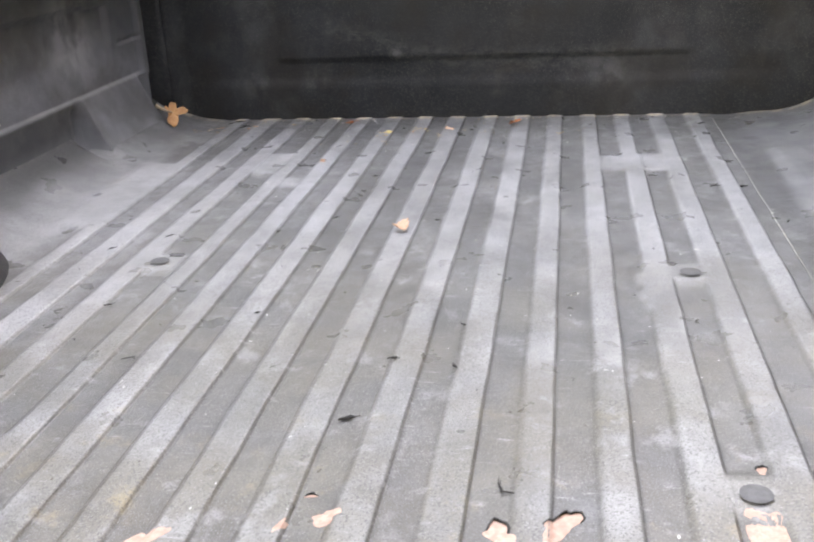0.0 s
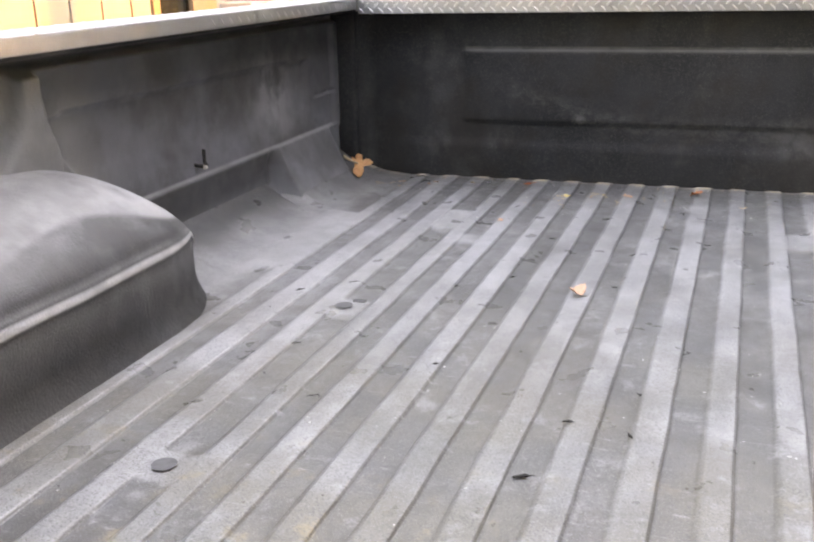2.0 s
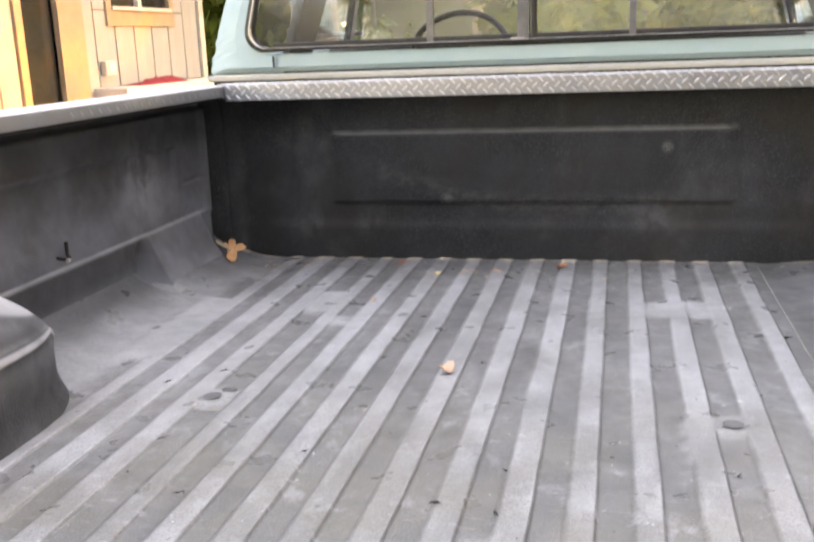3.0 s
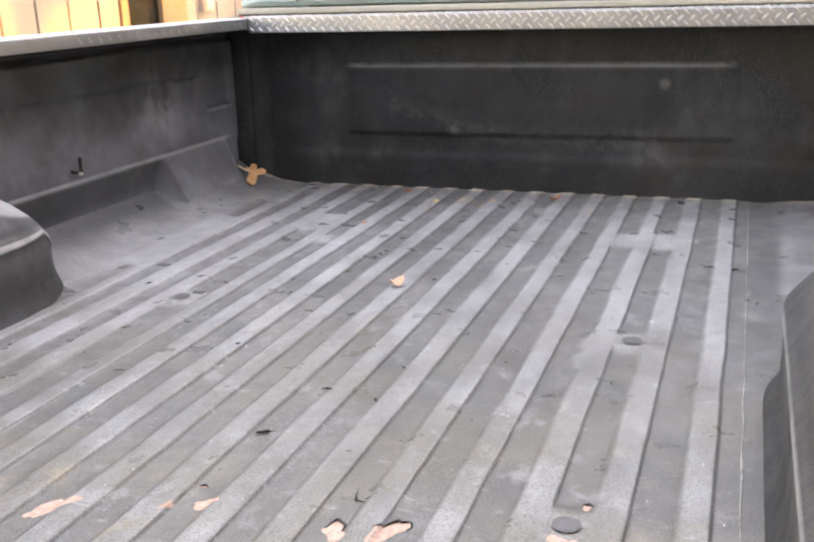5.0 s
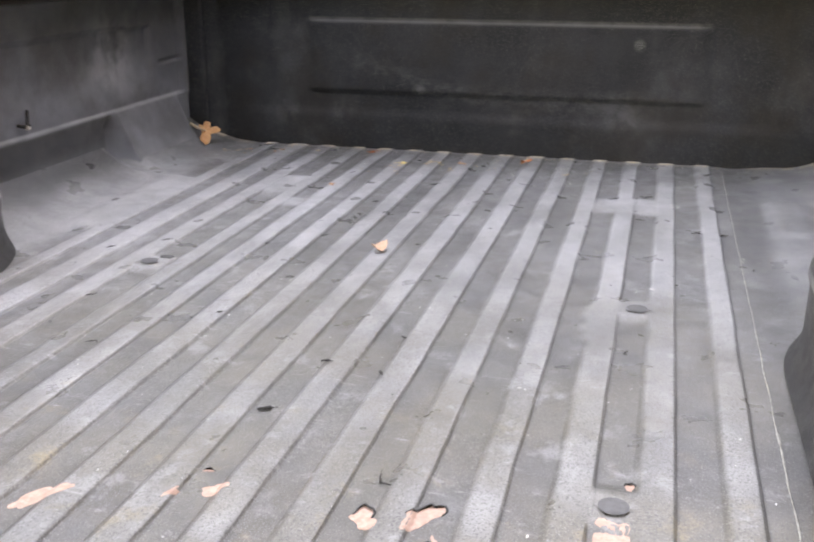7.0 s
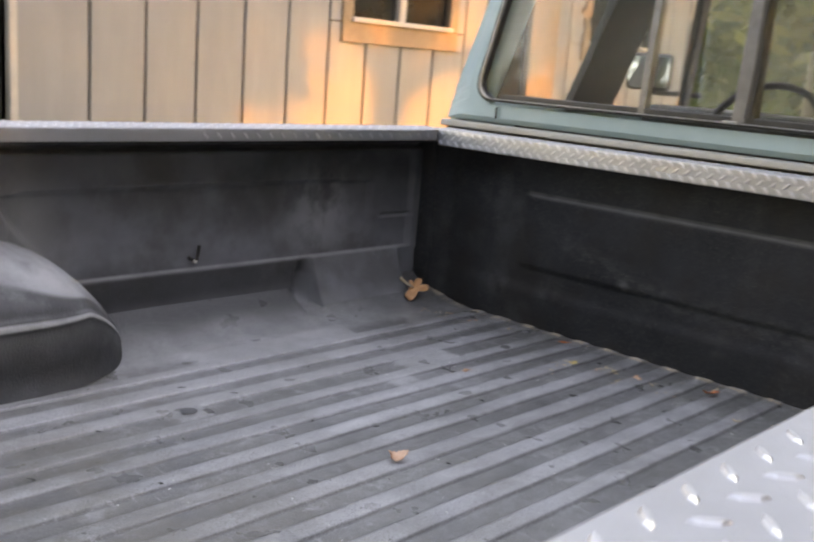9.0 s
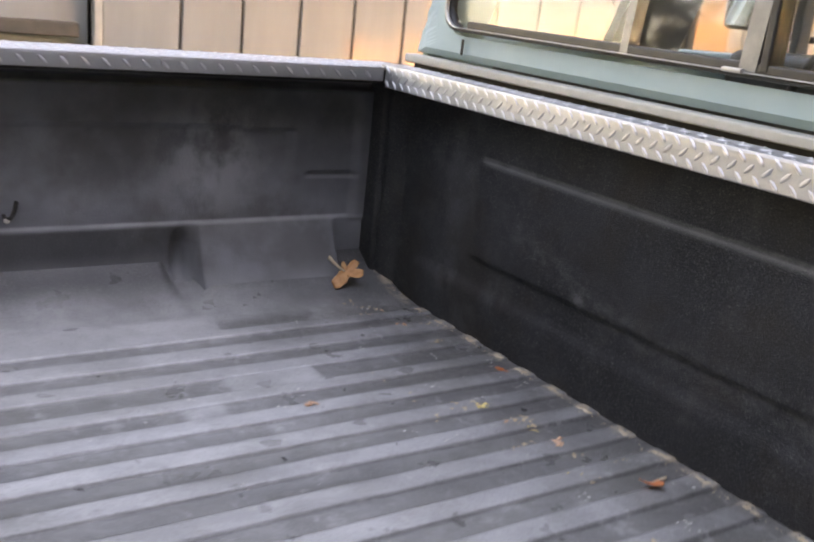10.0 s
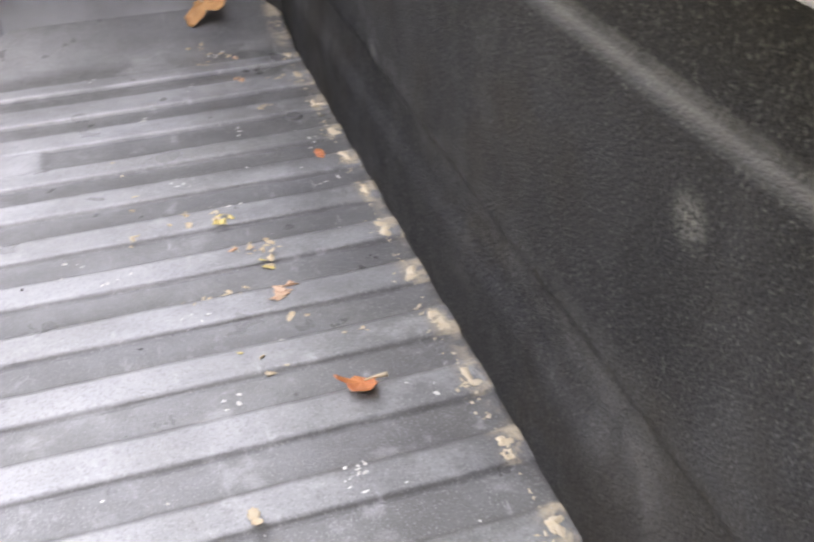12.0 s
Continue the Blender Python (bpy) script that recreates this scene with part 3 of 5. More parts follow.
def side_x(y, z, left):
    """How far the side wall stands in from its plane."""
    d = 0.0055 * band(z, -0.1, 0.146, 0.005)
    if left:
        d += 0.066 * band(y, -0.412, -0.105, 0.007) * min(1.0, max(0.0, (0.150 - z) / 0.145))
        d -= 0.022 * band(y, -0.452, -0.440, 0.016) * band(z, 0.03, 0.100, 0.05)
        d -= 0.011 * band(y, -1.19, -0.22, 0.02) * smooth01((z - 0.16) / 0.10) * smooth01((0.339 - z) / 0.006)
        d -= 0.007 * band(y, -1.15, -0.34, 0.03) * band(z, 0.337, 0.342, 0.004)
        d -= 0.005 * band(y, -0.17, -0.055, 0.006) * band(z, 0.238, 0.243, 0.005)
        d += 0.010 * band(y, -0.05, 0.1, 0.02) * band(z, 0.155, 0.5, 0.02)
    d += 0.055 * max(0.0, (0.070 - z) / 0.070) ** 2 * (1 - 0.7 * (band(y, -0.412, -0.105, 0.03) if left else 0.0))
    flare = smooth01((0.42 - z) / 0.26) ** 2
    d += 0.024 * band(y, -1.272 - 0.16 * flare, -1.230 + 0.10 * flare, 0.014 + 0.03 * flare) * band(z, 0.0, 0.408, 0.012)
    d -= 0.022 * smooth01((z - 0.418) / 0.010)
    return d + 0.0015 * noise.noise((y * 4, z * 5, 1.7))


def side_wall(left):
    ys = [Y_REAR + 0.007 * i for i in range(int(-Y_REAR / 0.007) + 1)] + [0.005]
    zs = [-0.01 + 0.004 * i for i in range(117)]
    if left:
        fn = lambda y, z: (X_L + side_x(y, z, True), y, z)
    else:
        fn = lambda y, z: (X_R - side_x(y, z, False), y, z)
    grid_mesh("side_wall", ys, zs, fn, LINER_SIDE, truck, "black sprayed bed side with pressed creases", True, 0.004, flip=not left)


side_wall(True)
side_wall(False)


def corner_post(x, s):
    bm = bmesh.new()
    a, c = x - s * 0.008, x + s * 0.06
    add_box(bm, (min(a, c), -0.030, -0.005), (max(a, c), 0.012, 0.452), 0.010, 3)
    part("corner_post", bm, LINER_WALL, truck, "black liner-coated corner seam", True)


corner_post(-0.850, -1)
corner_post(0.812, 1)


def wheel_well(left):
    x_in, x_wall = (-0.678, X_L - 0.01) if left else (0.599, X_R + 0.01)
    cy, half = -1.53, 0.565
    us = [-1 + 2 * i / 110 for i in range(111)]
    vs = [i / 100 for i in range(101)]
    out = 1 if left else -1

    def fn(u, v):
        s = math.copysign(1 - (1 - abs(u)) ** 1.6, u)
        h = max(0.0, 1 - abs(s) ** 4.5)
        w = math.sqrt(max(0.0, 1 - (max(0.0, abs(s) - 0.48) / 0.52) ** 2))
        ridge = 0.133 * min(1.0, 1.35 * h)
        if v < 0.44:
            t, z = 0.0, ridge * v / 0.44
        else:
            t = (v - 0.44) / 0.56
            z = ridge + (h * 0.275 - ridge) * math.sin(t * math.pi / 2) ** 0.95
        x = x_wall + (x_in - x_wall) * w * (1 - t ** 1.45)
        low = max(0.0, 1 - z / 0.05) ** 2
        x += out * (0.018 * low + 0.004 * band(v, 0.43, 0.45, 0.035) * w)
        y = cy + half * s
        return (x, y, z + 0.003 + 0.003 * noise.noise((x * 6, y * 6, z * 6)))

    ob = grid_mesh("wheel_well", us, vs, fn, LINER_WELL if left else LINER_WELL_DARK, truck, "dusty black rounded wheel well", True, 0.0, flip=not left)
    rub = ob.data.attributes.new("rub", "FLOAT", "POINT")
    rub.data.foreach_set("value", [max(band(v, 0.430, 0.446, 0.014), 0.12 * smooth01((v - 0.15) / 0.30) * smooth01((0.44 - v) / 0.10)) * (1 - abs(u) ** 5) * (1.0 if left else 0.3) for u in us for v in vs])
    scrubbed = ob.data.attributes.new("scrubbed", "FLOAT", "POINT")
    scrubbed.data.foreach_set("value", [band(v, 0.45, 0.60 + 0.05 * math.sin(9 * u), 0.03) * smooth01((u + 0.45) / 0.9) for u in us for v in vs])


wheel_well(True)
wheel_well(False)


# ---------- tread-plate caps ----------
def lozenges(bm_verts, bm_faces, origin, eu, ev, en, nu, nv, pitch=0.0175, length=0.0265, width=0.0074, high=0.0018):
    """Raised bars in two leaning directions, on a plane."""
    origin, eu, ev, en = (Vector(a) for a in (origin, eu, ev, en))
    for i in range(nu):
        for j in range(nv):
            d = 1 if j % 2 else -1
            c = origin + eu * (2 * i + 0.5 + j % 2) * pitch + ev * (j + 0.5) * pitch
            a = (eu + ev * d).normalized()
            b = a.cross(en)
            k = len(bm_verts)
            pts = [(-1, 0, 0), (-0.45, -1, 0), (0.45, -1, 0), (1, 0, 0), (0.45, 1, 0), (-0.45, 1, 0),
                   (-0.72, 0, 1), (-0.35, -0.45, 1), (0.35, -0.45, 1), (0.72, 0, 1), (0.35, 0.45, 1), (-0.35, 0.45, 1)]
            bm_verts += [c + a * (p[0] * length / 2) + b * (p[1] * width / 2) + en * (p[2] * high - 0.0003 * (1 - p[2])) for p in pts]
            bm_faces += [(k + 6, k + 7, k + 8, k + 9, k + 10, k + 11)]
            bm_faces += [(k + q, k + (q + 1) % 6, k + 6 + (q + 1) % 6, k + 6 + q) for q in range(6)]


def cap_front():
    bm = bmesh.new()
    add_box(bm, (-0.835, -0.052, 0.480), (0.79, 0.006, 0.486), 0.0025)
    add_box(bm, (-0.815, -0.0525, 0.4405), (0.748, -0.047, 0.4835), 0.002)
    add_box(bm, (-0.83, -0.047, 0.448), (0.78, 0.004, 0.480), 0.0)
    cap = part("front_rail_cap", bm, ALU, truck, "aluminium tread-plate cap along the front bed rail")
    v, f = [], []
    lozenges(v, f, (-0.812, -0.0525, 0.4418), (1, 0, 0), (0, 0, 1), (0, -1, 0), 55, 3, 0.0138, 0.0220, 0.0066)
    tr = mesh_part("tread_pattern", v, f, TREAD, cap)
    tagged(tr, "raised diamond tread bars", kind="stuff")
    v, f = [], []
    lozenges(v, f, (-0.81, -0.048, 0.486), (1, 0, 0), (0, 1, 0), (0, 0, 1), 44, 3, length=0.021, width=0.0062, high=0.0015)
    tagged(mesh_part("tread_pattern", v, f, TREAD, cap), "raised diamond tread bars", kind="stuff")


def cap_side(left):
    s = 1 if left else -1
    xi = -0.818 if left else 0.750
    xo = xi - s * 0.125
    lo, hi = min(xi, xo), max(xi, xo)
    bm = bmesh.new()
    add_box(bm, (lo, Y_REAR, 0.4745), (hi, 0.020, 0.4805), 0.0025)
    add_box(bm, (min(xi, xi - s * 0.005), Y_REAR, 0.452), (max(xi, xi - s * 0.005), -0.054, 0.4775), 0.002)
    cap = part("side_rail_cap", bm, ALU, truck, "aluminium tread-plate cap along the bed side")
    v, f = [], []
    lozenges(v, f, (min(xi, xo) + 0.006, Y_REAR, 0.4805), (0, 1, 0), (1, 0, 0), (0, 0, 1), 70, 7, length=0.021, width=0.0062, high=0.0015)
    tagged(mesh_part("tread_pattern", v, f, TREAD, cap), "raised diamond tread bars", kind="stuff")
    if left:
        v, f = [], []
        lozenges(v, f, (xi, -0.80, 0.4555), (0, 1, 0), (0, 0, 1), (s, 0, 0), 21, 1, length=0.024, width=0.0066)
        tagged(mesh_part("tread_pattern", v, f, TREAD, cap), "raised diamond tread bars", kind="stuff")
    # steel rail under the cap, and the outer body side
    bm = bmesh.new()
    w = X_L if left else X_R
    add_box(bm, (min(w - s * 0.03, xi - s * 0.006), Y_REAR, 0.446), (max(w - s * 0.03, xi - s * 0.006), -0.002, 0.474), 0.003)
    part("bed_rail", bm, LINER_WALL, truck)
    bm = bmesh.new()
    xb = xo - s * 0.02
    add_box(bm, (min(xb, xb + s * 0.03), Y_REAR, -0.32), (max(xb, xb + s * 0.03), 0.03, 0.474), 0.012, 3)
    part("outer_bed_side", bm, TEAL, truck, "pale teal outer bed side")


cap_front()
cap_side(True)
cap_side(False)


def tie_hook():
    """Bent wire hook on the bed side, just above the lower crease."""
    cu = bpy.data.curves.new("tie_hook", "CURVE")
    cu.dimensions = "3D"
    cu.bevel_depth = 0.0038
    sp = cu.splines.new("BEZIER")
    pts = [(-0.905, -0.772, 0.176), (-0.888, -0.772, 0.174), (-0.877, -0.770, 0.175), (-0.885, -0.760, 0.180), (-0.890, -0.752, 0.205)]
    sp.bezier_points.add(len(pts) - 1)
    for b, p in zip(sp.bezier_points, pts):
        b.co = p
        b.handle_left_type = b.handle_right_type = "AUTO"
    cu.materials.append(TWIG)
    tagged(new("hook_curve", cu), "x")
    ob = scene.objects["hook_curve"]
    me = bpy.data.meshes.new_from_object(ob.evaluated_get(bpy.context.evaluated_depsgraph_get()))
    bpy.data.objects.remove(ob)
    h = new("tie_hook", me)
    h.parent = truck
    tagged(h, "black bent wire tie-down hook")
    box_part("hook_tip", (-0.882, -0.776, 0.168), (-0.873, -0.766, 0.177), CONCRETE, h, 0.003, "white plastic hook tip")


tie_hook()


# ---------- pickup truck: cab ----------
CAB_Y, CX = 0.062, -0.012


def cab_half(z):
    """Half the cab's width at a height."""
    pts = [(0.30, 0.905), (0.485, 0.893), (0.52, 0.889), (0.65, 0.858), (0.80, 0.812), (1.00, 0.738), (1.10, 0.698)]
    for (a, u), (b, v) in zip(pts, pts[1:]):
        if a <= z <= b:
            return u + (v - u) * (z - a) / (b - a)
    return pts[0][1] if z < 0.3 else pts[-1][1]


def cab_lean(z):
    return CAB_Y + 0.10 * max(0.0, z - 0.5) ** 1.2


def window_outline(grow, n=10):
    """Rounded trapezoid of the rear window, anticlockwise from its lower left corner; grow in metres."""
    zb, zt, r = 0.580 - grow, 0.960 + grow, 0.055 + grow
    pts = []
    for cx, cz, a0 in ((-1, zb + r, 180), (1, zb + r, 270), (1, zt - r, 0), (-1, zt - r, 90)):
        for i in range(n + 1):
            a = radians(a0 + 90 * i / n)
            z = cz + r * math.sin(a)
            half = 0.766 + grow - (0.22 * (max(z, 0.5) - 0.580))
            pts.append((CX + cx * (half - r) + r * math.cos(a), z))
    return pts


def cab_back():
    out = []
    n = len(window_outline(0))
    for x, z in window_outline(0.022):
        out.append((x, z))
    # outer edge points matched to the window outline by direction
    verts, faces = [], []
    c = Vector((CX, 0.75))
    rim = []
    for x, z in out:
        d = Vector((x, z)) - c
        best = None
        for k in range(1, 400):
            p = c + d * (1 + k * 0.01)
            if p.y < 0.506 or p.y > 1.06 or abs(p.x - CX) > cab_half(p.y):
                best = p
                break
        p = best
        rim.append((p.x, min(max(p.y, 0.506), 1.06)))
    for k in range(n):
        for t in (0.0, 0.35, 0.7, 1.0):
            x = out[k][0] + (rim[k][0] - out[k][0]) * t
            z = out[k][1] + (rim[k][1] - out[k][1]) * t
            edge = 0.03 * smooth01((abs(x - CX) - cab_half(z) + 0.05) / 0.05)
            verts.append((x, cab_lean(z) + edge * 0.6, z))
    for k in range(n):
        a, b = 4 * k, 4 * ((k + 1) % n)
        for j in range(3):
            faces.append((a + j, b + j, b + j + 1, a + j + 1))
    ob = mesh_part("cab_back", verts, faces, TEAL, truck, "pale teal cab back panel", False)
    s = ob.modifiers.new("sheet", "SOLIDIFY")
    s.thickness = 0.012
    s.offset = 1
    for sx in (-1, 1):
        x = CX + sx * 0.70
        box_part("rust_streak", (x - 0.003, cab_lean(0.52) - 0.0075, 0.522), (x + 0.003, cab_lean(0.52) - 0.004, 0.553), FLAP, ob, 0.001, "dark drip stain below window seal")
    # lip below the panel; cab's lower back painted dark for the gap's shade
    bm = bmesh.new()
    add_box(bm, (CX - 0.892, CAB_Y - 0.016, 0.488), (CX + 0.892, CAB_Y + 0.02, 0.5055), 0.004, 3)
    part("back_lip", bm, LIP_PAINT, truck, "chalky pale lip along cab bottom seam")
    box_part("cab_lower_back", (CX - 0.885, CAB_Y + 0.006, -0.25), (CX + 0.885, CAB_Y + 0.03, 0.49), GAP_SHADE, truck, 0.003, "cab lower back coloured dark for the shaded gap")


cab_back()


def sweep(name, outline, radius, y_off, mat, parent, label="", squash=1.0):
    """A bead that runs round the window outline."""
    n, m = len(outline), 8
    verts, faces = [], []
    c = Vector((CX, 0.75))
    for x, z in outline:
        d = (Vector((x, z)) - c).normalized()
        for j in range(m):
            a = 2 * math.pi * j / m
            verts.append((x + d.x * radius * math.cos(a), cab_lean(z) + y_off - squash * radius * math.sin(a), z + d.y * radius * math.cos(a)))
    for i in range(n):
        for j in range(m):
            faces.append((i * m + j, i * m + (j + 1) % m, ((i + 1) % n) * m + (j + 1) % m, ((i + 1) % n) * m + j))
    return mesh_part(name, verts, faces, mat, parent, label, True)


def rear_window():
    seal = sweep("rear_window_seal", window_outline(0.010), 0.016, -0.004, RUBBER, truck, "black rubber rear window seal", 0.7)
    sweep("seal_bead", window_outline(0.006), 0.0045, -0.017, CHROME, seal, "dull grey locking strip in seal")
    for x0, x1 in ((-1.0, -0.275), (-0.275, -0.03), (-0.03, 0.245), (0.245, 1.0)):
        pts = [(min(max(x, x0), x1), z) for x, z in window_outline(0.004, 6)]
        clean = []
        for p in pts:
            if not clean or (abs(p[0] - clean[-1][0]) + abs(p[1] - clean[-1][1])) > 1e-5:
                clean.append(p)
        if abs(clean[0][0] - clean[-1][0]) + abs(clean[0][1] - clean[-1][1]) < 1e-5:
            clean.pop()
        bm = bmesh.new()
        y_add = 0.004 if x0 in (-1.0, 0.245) else 0.012
        vs = [bm.verts.new((x, cab_lean(z) + y_add, z)) for x, z in clean]
        fc = bm.faces.new(vs)
        ex = bmesh.ops.extrude_face_region(bm, geom=[fc])
        for g in ex["geom"]:
            if isinstance(g, bmesh.types.BMVert):
                g.co.y += 0.004
        pane = part("pane", bm, GLASS, seal, "clear sliding rear window pane")
        pane.visible_shadow = False
    for x, w, mt in ((-0.275, 0.0085, GREY_METAL), (-0.03, 0.015, GREY_METAL), (0.245, 0.0085, GREY_METAL)):
        zs = [0.572 + 0.385 * i / 8 for i in range(9)]
        verts, faces = [], []
        for z in zs:
            for dx, dy in ((-w, -0.006), (w, -0.006), (w, 0.02), (-w, 0.02)):
                verts.append((x + dx, cab_lean(z) + dy, z))
        for i in range(8):
            for j in range(4):
                faces.append((i * 4 + j, i * 4 + (j + 1) % 4, i * 4 + 4 + (j + 1) % 4, i * 4 + 4 + j))
        mesh_part("divider", verts, faces, mt, seal, "grey metal sliding window divider")
    box_part("divider_gasket", (-0.011, cab_lean(0.7) - 0.016, 0.576), (0.004, cab_lean(0.75) + 0.016, 0.955), RUBBER, seal, 0.003, "black rubber divider gasket")
    box_part("track", (CX - 0.70, cab_lean(0.57) - 0.004, 0.571), (CX + 0.70, cab_lean(0.57) + 0.022, 0.588), RUBBER, seal, 0.003, "black window slide track")
    box_part("seal_clip", (-0.060, cab_lean(0.56) - 0.024, 0.572), (-0.025, cab_lean(0.56) - 0.014, 0.579), CHROME, seal, 0.002, "bright metal seal clip")


rear_window()


def cab_shell():
    y0, y1 = CAB_Y + 0.03, 1.30
    # roof
    bm = bmesh.new()
    add_box(bm, (CX - 0.69, y0 + 0.03, 1.045), (CX + 0.69, y1 - 0.18, 1.085), 0.018, 3)
    part("roof", bm, TEAL, truck, "pale teal cab roof")
    for s in (-1, 1):
        # lower door side
        bm = bmesh.new()
        a, b = CX + s * 0.86, CX + s * 0.90
        add_box(bm, (min(a, b), y0, -0.3), (max(a, b), y1 + 0.05, 0.56), 0.012, 2)
        part("door", bm, TEAL, truck, "pale teal cab door")
        # pillars: rear, vent, windshield
        for (ya, yb, wid, mt) in ((y0 + 0.02, y0 + 0.06, 0.10, TEAL), (y0 + 0.50, y0 + 0.55, 0.24, CABIN), (y1 + 0.02, y1 - 0.22, 0.05, CABIN)):
            verts, faces = [], []
            for z, yy in ((0.54, ya), (1.06, yb)):
                h = cab_half(z) - 0.012
                for dx, dy in ((-0.03, 0), (0.0, 0), (0.0, wid), (-0.03, wid)):
                    verts.append((CX + s * (h + dx), yy + dy, z))
            faces = [(0, 1, 5, 4), (1, 2, 6, 5), (2, 3, 7, 6), (3, 0, 4, 7), (0, 3, 2, 1), (4, 5, 6, 7)]
            solid("pillar", verts, faces, mt, truck)
        # side glass
        verts = []
        for dx in (0.0, -0.004):
            for z, ya, yb in ((0.55, y0 + 0.12, y1), (1.05, y0 + 0.12, y1 - 0.22)):
                h = cab_half(z) - 0.025 + dx
                verts += [(CX + s * h, ya, z), (CX + s * h, yb, z)]
        faces = [(0, 1, 3, 2), (4, 6, 7, 5), (0, 2, 6, 4), (1, 5, 7, 3), (0, 4, 5, 1), (2, 3, 7, 6)]
        g = solid("side_glass", verts, faces, GLASS, truck)
        g.visible_shadow = False
    # windshield
    verts = []
    for dy in (0.0, 0.005):
        verts += [(CX - 0.80, y1 + 0.06 + dy, 0.57), (CX + 0.80, y1 + 0.06 + dy, 0.57), (CX + 0.66, y1 - 0.20 + dy, 1.05), (CX - 0.66, y1 - 0.20 + dy, 1.05)]
    faces = [(0, 1, 2, 3), (7, 6, 5, 4), (0, 4, 5, 1), (1, 5, 6, 2), (2, 6, 7, 3), (3, 7, 4, 0)]
    g = solid("windshield", verts, faces, HAZY_GLASS, truck, "hazy windshield")
    g.visible_shadow = False
    bm = bmesh.new()
    add_box(bm, (CX - 0.85, y1 - 0.28, 0.30), (CX + 0.85, y1 + 0.06, 0.575), 0.04, 4)
    part("dashboard", bm, CABIN, truck, "dark padded dashboard", True)
    bm = bmesh.new()
    add_box(bm, (CX - 0.90, y1 + 0.05, 0.05), (CX + 0.90, y1 + 1.25, 0.545), 0.06, 4)
    part("hood", bm, TEAL, truck, "pale teal hood", True)
    bm = bmesh.new()
    add_box(bm, (CX - 0.72, y0 + 0.03, 0.05), (CX + 0.72, y0 + 0.22, 0.53), 0.05, 4)
    part("seat_back", bm, CABIN, truck, "dark bench seat back", True)
    # steering wheel
    R, r, verts, faces = 0.17, 0.011, [], []
    for i in range(40):
        a = 2 * math.pi * i / 40
        for j in range(8):
            b = 2 * math.pi * j / 8
            verts.append(((R + r * math.cos(b)) * math.cos(a), (R + r * math.cos(b)) * math.sin(a), r * math.sin(b)))
    for i in range(40):
        for j in range(8):
            faces.append((i * 8 + j, ((i + 1) % 40) * 8 + j, ((i + 1) % 40) * 8 + (j + 1) % 8, i * 8 + (j + 1) % 8))
    wheel = mesh_part("steering_wheel", verts, faces, CABIN, truck, "black thin-rimmed steering wheel", True)
    wheel.matrix_basis = pose(-0.325, 0.84, 0.53, 55, 0, 0)
    bm = bmesh.new()
    add_box(bm, (-0.165, -0.014, -0.012), (0.165, 0.014, 0.006), 0.005)
    add_box(bm, (-0.04, -0.04, -0.03), (0.04, 0.04, 0.012), 0.012)
    part("spoke", bm, CABIN, wheel)


cab_shell()


def wheel(x, y):
    """Tyre and steel rim under the truck, turned about the axle."""
    def turned(name, profile, mat, parent, label=""):
        n, m = 40, len(profile)
        vs = [(u, r * math.cos(2 * math.pi * i / n), r * math.sin(2 * math.pi * i / n)) for i in range(n) for u, r in profile]
        fs = [(i * m + j, i * m + j + 1, (i + 1) % n * m + j + 1, (i + 1) % n * m + j) for i in range(n) for j in range(m - 1)]
        return mesh_part(name, vs, fs, mat, parent, label, True)

    tyre = turned("tyre", [(-0.09, 0.20), (-0.105, 0.26), (-0.10, 0.32), (-0.075, 0.345), (0.075, 0.345), (0.10, 0.32), (0.105, 0.26), (0.09, 0.20)], RUBBER, truck, "black road tyre")
    turned("rim", [(-0.09, 0.20), (-0.07, 0.19), (-0.03, 0.15), (-0.04, 0.06), (-0.06, 0.04), (-0.06, 0.0), (0.06, 0.0), (0.06, 0.04), (0.04, 0.06), (0.03, 0.15), (0.07, 0.19), (0.09, 0.20)], GREY_METAL, tyre, "grey steel rim")
    tyre.location = (x, y, -0.78 + 0.345)


for wheel_y in (-1.53, 1.95):
    wheel(-0.83, wheel_y)
    wheel(0.81, wheel_y)


def door_mirror():
    """Tall square-cornered mirror on the door, on two struts."""
    bm = bmesh.new()
    add_box(bm, (-0.085, -0.03, -0.068), (0.085, 0.03, 0.068), 0.022, 4)
    m = part("door_mirror", bm, RUBBER, truck, "black rectangular door mirror")
    m.matrix_basis = pose(-0.985, 1.28, 0.69, 0, 0, 24)
    mm, n, l, b = nodes_of("mirror_glass", 0.02, 1.0)
    b.inputs["Base Color"].default_value = (0.85, 0.87, 0.86, 1)
    box_part("mirror_glass", (-0.072, -0.034, -0.056), (0.072, -0.029, 0.056), mm, m, 0.0, "silvered mirror glass")
    box_part("strut", (0.0, -0.012, -0.085), (0.20, 0.012, -0.065), RUBBER, m, 0.006)


door_mirror()

# ---------- ground and house ----------
G = -0.78


def ground():
    n = 60
    us = [math.copysign(abs(-1 + 2 * i / n) ** 2.2, -1 + 2 * i / n) * 400 for i in range(n + 1)]
    ob = grid_mesh("ground", us, us, lambda x, y: (x, y, G + 0.03 * noise.noise((x * 0.4, y * 0.4, 0))), GROUND)
    tagged(ob, "gravel drive with patchy grass", "ground", kind="structure")


ground()

